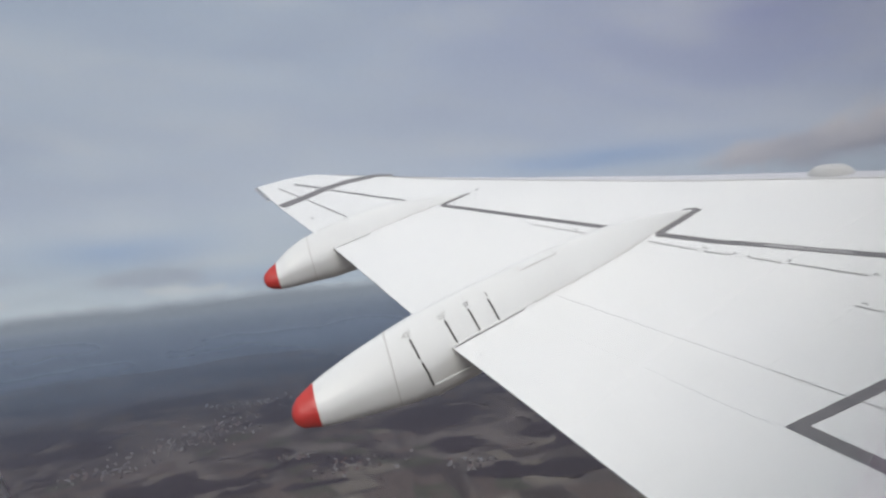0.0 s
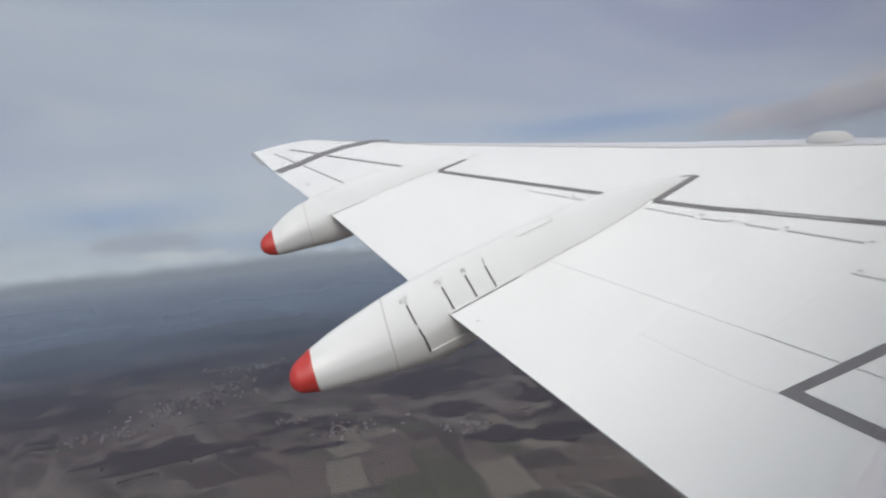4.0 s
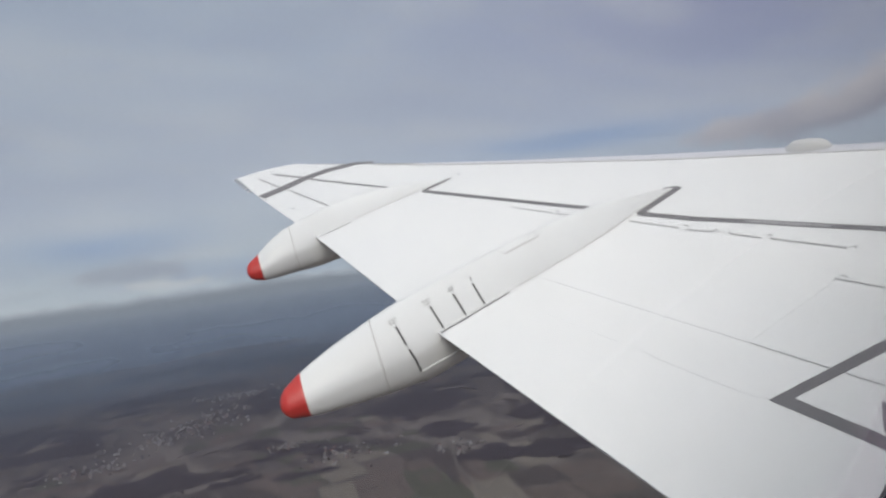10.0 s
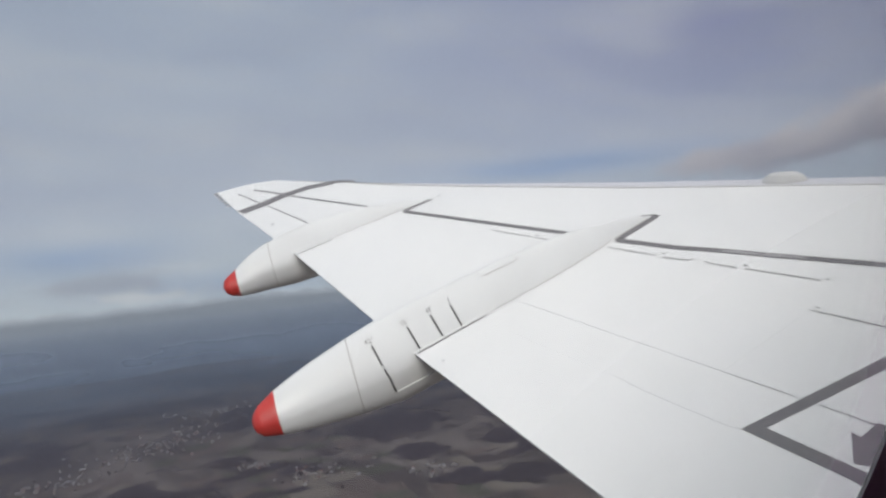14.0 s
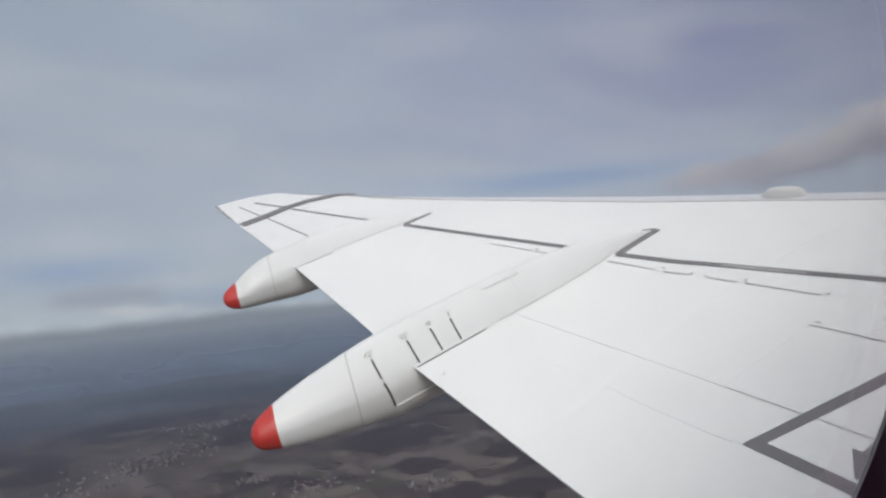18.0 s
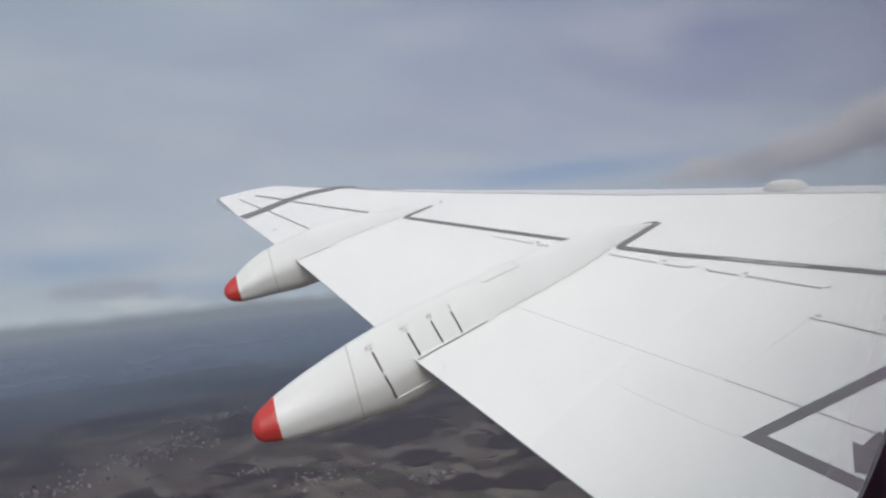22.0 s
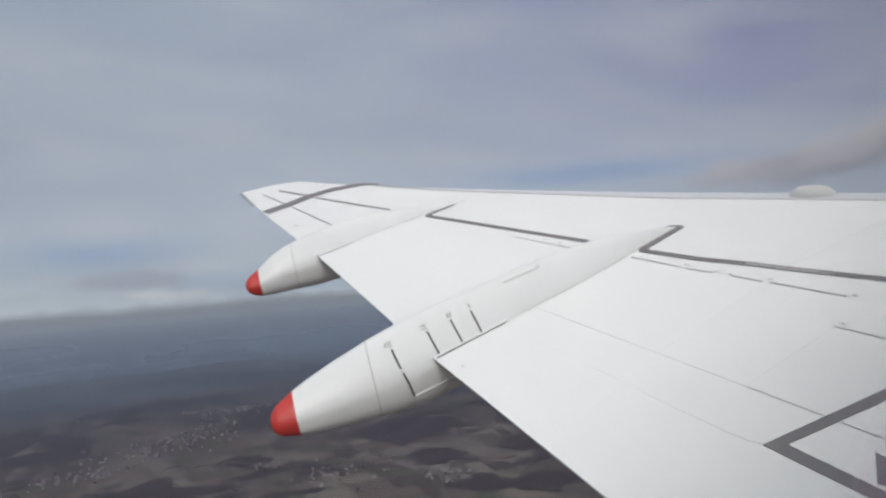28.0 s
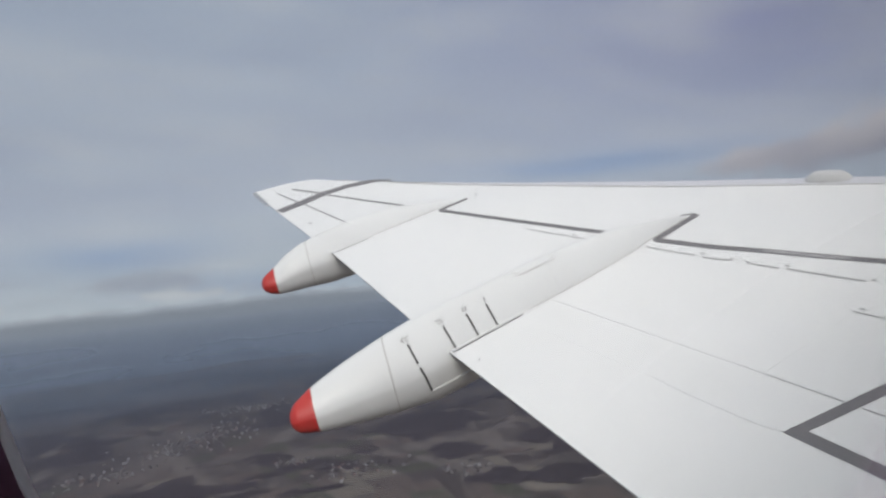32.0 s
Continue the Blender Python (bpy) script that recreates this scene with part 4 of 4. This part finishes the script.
# broad strip fields near by
for az, r, ang, cols in ((19, 1290, 0.20, 5), (21, 1110, 0.15, 6), (28.5, 1180, 0.22, 5), (30, 1010, 0.15, 5), (13, 1255, 0.25, 4)):
    bx, by = polar(az, r)
    ang -= radians(az)
    px = -0.5 * cols * 62
    for i in range(cols):
        w = LAND.uniform(46, 78)
        cx = px + w / 2
        for cy, h in ((-44, 84), (44, 84)) if LAND.random() < 0.45 else ((0, 172),):
            field(bx + cx * math.cos(ang) - cy * math.sin(ang), by + cx * math.sin(ang) + cy * math.cos(ang), w * 0.97, h * LAND.uniform(0.9, 1.0), ang + LAND.uniform(-0.04, 0.04), FIELDS[LAND.choice((0, 0, 3, 2, 0, 1))], LAND.uniform(-0.08, 0.08))
        px += w
road([(-3, 1700), (4, 1820), (9, 2050), (13, 2350), (12, 2900)], 2.4)
road([(19, 950), (18, 1300), (12, 1650), (8, 2000), (2, 2500)], 2.4)
road([(30, 1000), (26, 1400), (22, 1750), (21, 2200)], 2.2)
road([(-2, 2900), (6, 2750), (15, 2650), (24, 2600)], 2.6)
road([(-1.5, 2330), (1.2, 2700)], 11, "runway", "long pale airfield runway among fields", 0)

# houses
HWALL = material("house_plaster", (0.32, 0.30, 0.285), 0.9, grain=[(0.5, 0.5, (0.23, 0.22, 0.21))], spec=0.1)
ROOFS = [material("roof_tile_red", (0.20, 0.105, 0.082), 0.9, grain=[(0.8, 0.5, (0.15, 0.085, 0.07))], spec=0.1),
         material("roof_sheet_pale", (0.36, 0.36, 0.37), 0.7, grain=[(0.4, 0.4, (0.27, 0.27, 0.28))], spec=0.3),
         material("roof_slate", (0.12, 0.118, 0.122), 0.9, grain=[(0.8, 0.5, (0.17, 0.16, 0.155))], spec=0.1)]


def house_mesh(name, pts, faces, mat):
    me = bpy.data.meshes.new(name)
    me.from_pydata(pts, [], faces)
    me.materials.append(mat)
    return me


def make_house(roof, lx, ly, hz, ridge):
    x, y, o = lx / 2, ly / 2, 0.35
    walls = house_mesh("house_body", [(-x, -y, -3), (x, -y, -3), (x, y, -3), (-x, y, -3), (-x, -y, hz), (x, -y, hz), (x, y, hz), (-x, y, hz), (-x, 0, hz + ridge), (x, 0, hz + ridge)],
                       [(0, 1, 5, 4), (2, 3, 7, 6), (1, 2, 6, 9, 5), (3, 0, 4, 8, 7)], HWALL)
    k = ridge * o / y
    top = [(-x - o, -y - o, hz - k), (x + o, -y - o, hz - k), (x + o, 0, hz + ridge), (-x - o, 0, hz + ridge), (x + o, y + o, hz - k), (-x - o, y + o, hz - k)]
    rf = house_mesh("roof", [(a, b, c + 0.05) for a, b, c in top] + [(a, b, c + 0.3) for a, b, c in top],
                    [(0, 1, 2, 3), (3, 2, 4, 5), (6, 9, 8, 7), (9, 11, 10, 8), (0, 6, 7, 1), (5, 4, 10, 11), (1, 7, 8, 2), (2, 8, 10, 4), (0, 3, 9, 6), (3, 5, 11, 9)], roof)
    h = new("house")
    for me in (walls, rf):
        o2 = new(me.name, me)
        o2.parent = h
    return h


kinds = [tagged(make_house(ROOFS[0], 5.6, 4.0, 2.4, 1.5), "small pale village house with a dull red roof", "house", "village houses"),
         tagged(make_house(ROOFS[1], 6.0, 4.0, 2.4, 1.2), "pale house with a bright metal roof", "house", "village houses"),
         tagged(make_house(ROOFS[2], 5.6, 4.2, 2.6, 1.6), "pale village house with a dark slate roof", "house", "village houses"),
         tagged(make_house(ROOFS[1], 13, 4.6, 2.4, 0.9), "long bright-roofed farm shed", "shed", "village houses")]
first = [True] * 4
TOWNS = [(9, 2030, 120, 250, -0.75, 70), (19.5, 1410, 70, 90, 0.3, 20), (2.5, 1760, 60, 80, 0.2, 22), (15.5, 1560, 40, 60, 0.0, 12), (13, 2500, 120, 130, 0.1, 36), (28, 1300, 40, 40, 0.3, 12)]
for az, r, sx, sy, ang, count in TOWNS:
    cx, cy = polar(az, r)
    for _ in range(count):
        # along lanes that run through the village
        px, py = LAND.gauss(0, sx * 0.5), LAND.gauss(0, sy * 0.5)
        px = round(px / 26) * 26 + LAND.choice((-6, 6)) + LAND.uniform(-3, 3)
        x, y = cx + px * math.cos(ang) - py * math.sin(ang), cy + px * math.sin(ang) + py * math.cos(ang)
        k = LAND.choice((0, 0, 1, 1, 2, 2, 2, 1, 0, 3)) if count > 20 else LAND.choice((0, 1, 2))
        m = pose(x, y, height(x, y) + 1.0, 0, 0, LAND.choice((12, 100, 15, 95, 40)) + LAND.uniform(-8, 8))
        if first[k]:
            kinds[k].matrix_world = m
            first[k] = False
        else:
            copy_thing(kinds[k], m)

# the rest of the roofs, too small and many to pick apart
verts, faces = [], []
for az, r, sx, sy, ang, count in TOWNS:
    cx, cy = polar(az, r)
    for _ in range(count):
        px, py = LAND.gauss(0, sx * 0.6), LAND.gauss(0, sy * 0.6)
        px = round(px / 26) * 26 + LAND.choice((-11, 11)) + LAND.uniform(-4, 4)
        x, y = cx + px * math.cos(ang) - py * math.sin(ang), cy + px * math.sin(ang) + py * math.cos(ang)
        m = pose(x, y, height(x, y) + 0.6, 0, 0, LAND.uniform(0, 180))
        lx, ly, hz, rg = LAND.uniform(1.4, 3.2), LAND.uniform(1.2, 2.0), LAND.uniform(1.6, 2.6), LAND.uniform(0.7, 1.3)
        n = len(verts)
        for q in ((-lx, -ly, -2), (lx, -ly, -2), (lx, ly, -2), (-lx, ly, -2), (-lx, -ly, hz), (lx, -ly, hz), (lx, ly, hz), (-lx, ly, hz), (-lx, 0, hz + rg), (lx, 0, hz + rg)):
            verts.append(m @ Vector(q))
        faces += [tuple(n + k for k in fc) for fc in ((0, 1, 5, 4), (2, 3, 7, 6), (1, 2, 6, 9, 5), (3, 0, 4, 8, 7), (4, 5, 9, 8), (8, 9, 6, 7))]
me = bpy.data.meshes.new("outbuildings")
me.from_pydata(verts, [], faces)
me.materials.append(material("weathered_sheds", (0.30, 0.285, 0.27), 0.9, grain=[(0.02, 0.9, (0.17, 0.16, 0.15)), (0.09, 0.7, (0.38, 0.37, 0.36))], spec=0.1))
tagged(new("outbuildings", me), "many small grey sheds and garages in the villages", "outbuildings", kind="stuff")

# bushes and garden trees: round the houses, along lanes and hedges
verts, faces = [], []


def clump(x, y, r):
    n = len(verts)
    z = height(x, y)
    for k in range(6):
        a = k * math.pi / 3 + LAND.uniform(-0.3, 0.3)
        verts.append((x + r * math.cos(a) * LAND.uniform(0.7, 1.2), y + r * math.sin(a) * LAND.uniform(0.7, 1.2), z + 0.3))
    for k in range(6):
        a = k * math.pi / 3 + 0.5 + LAND.uniform(-0.3, 0.3)
        verts.append((x + 0.75 * r * math.cos(a), y + 0.75 * r * math.sin(a), z + r * LAND.uniform(0.8, 1.3)))
    verts.append((x, y, z + r * LAND.uniform(1.3, 1.8)))
    for k in range(6):
        j = (k + 1) % 6
        faces.extend(((n + k, n + j, n + 6 + k), (n + j, n + 6 + j, n + 6 + k), (n + 6 + k, n + 6 + j, n + 12)))


for az, r, sx, sy, ang, count in TOWNS:
    cx, cy = polar(az, r)
    for _ in range(count * 2):
        px, py = LAND.gauss(0, sx * 0.6), LAND.gauss(0, sy * 0.6)
        clump(cx + px * math.cos(ang) - py * math.sin(ang), cy + px * math.sin(ang) + py * math.cos(ang), LAND.uniform(1.2, 3.0))
for _ in range(26):             # hedges
    (x, y), a = polar(LAND.uniform(-4, 34), LAND.uniform(1050, 2700)), LAND.choice((0.15, 1.7)) + LAND.uniform(-0.25, 0.25)
    for k in range(LAND.randint(8, 22)):
        clump(x + k * 3.4 * math.cos(a) + LAND.uniform(-2, 2), y + k * 3.4 * math.sin(a) + LAND.uniform(-2, 2), LAND.uniform(0.8, 2.0))
me = bpy.data.meshes.new("bushes")
me.from_pydata(verts, [], faces)
me.materials.append(WOOD)
tagged(new("bushes", me), "dark bare bushes along hedges and in gardens", "bushes", kind="stuff")
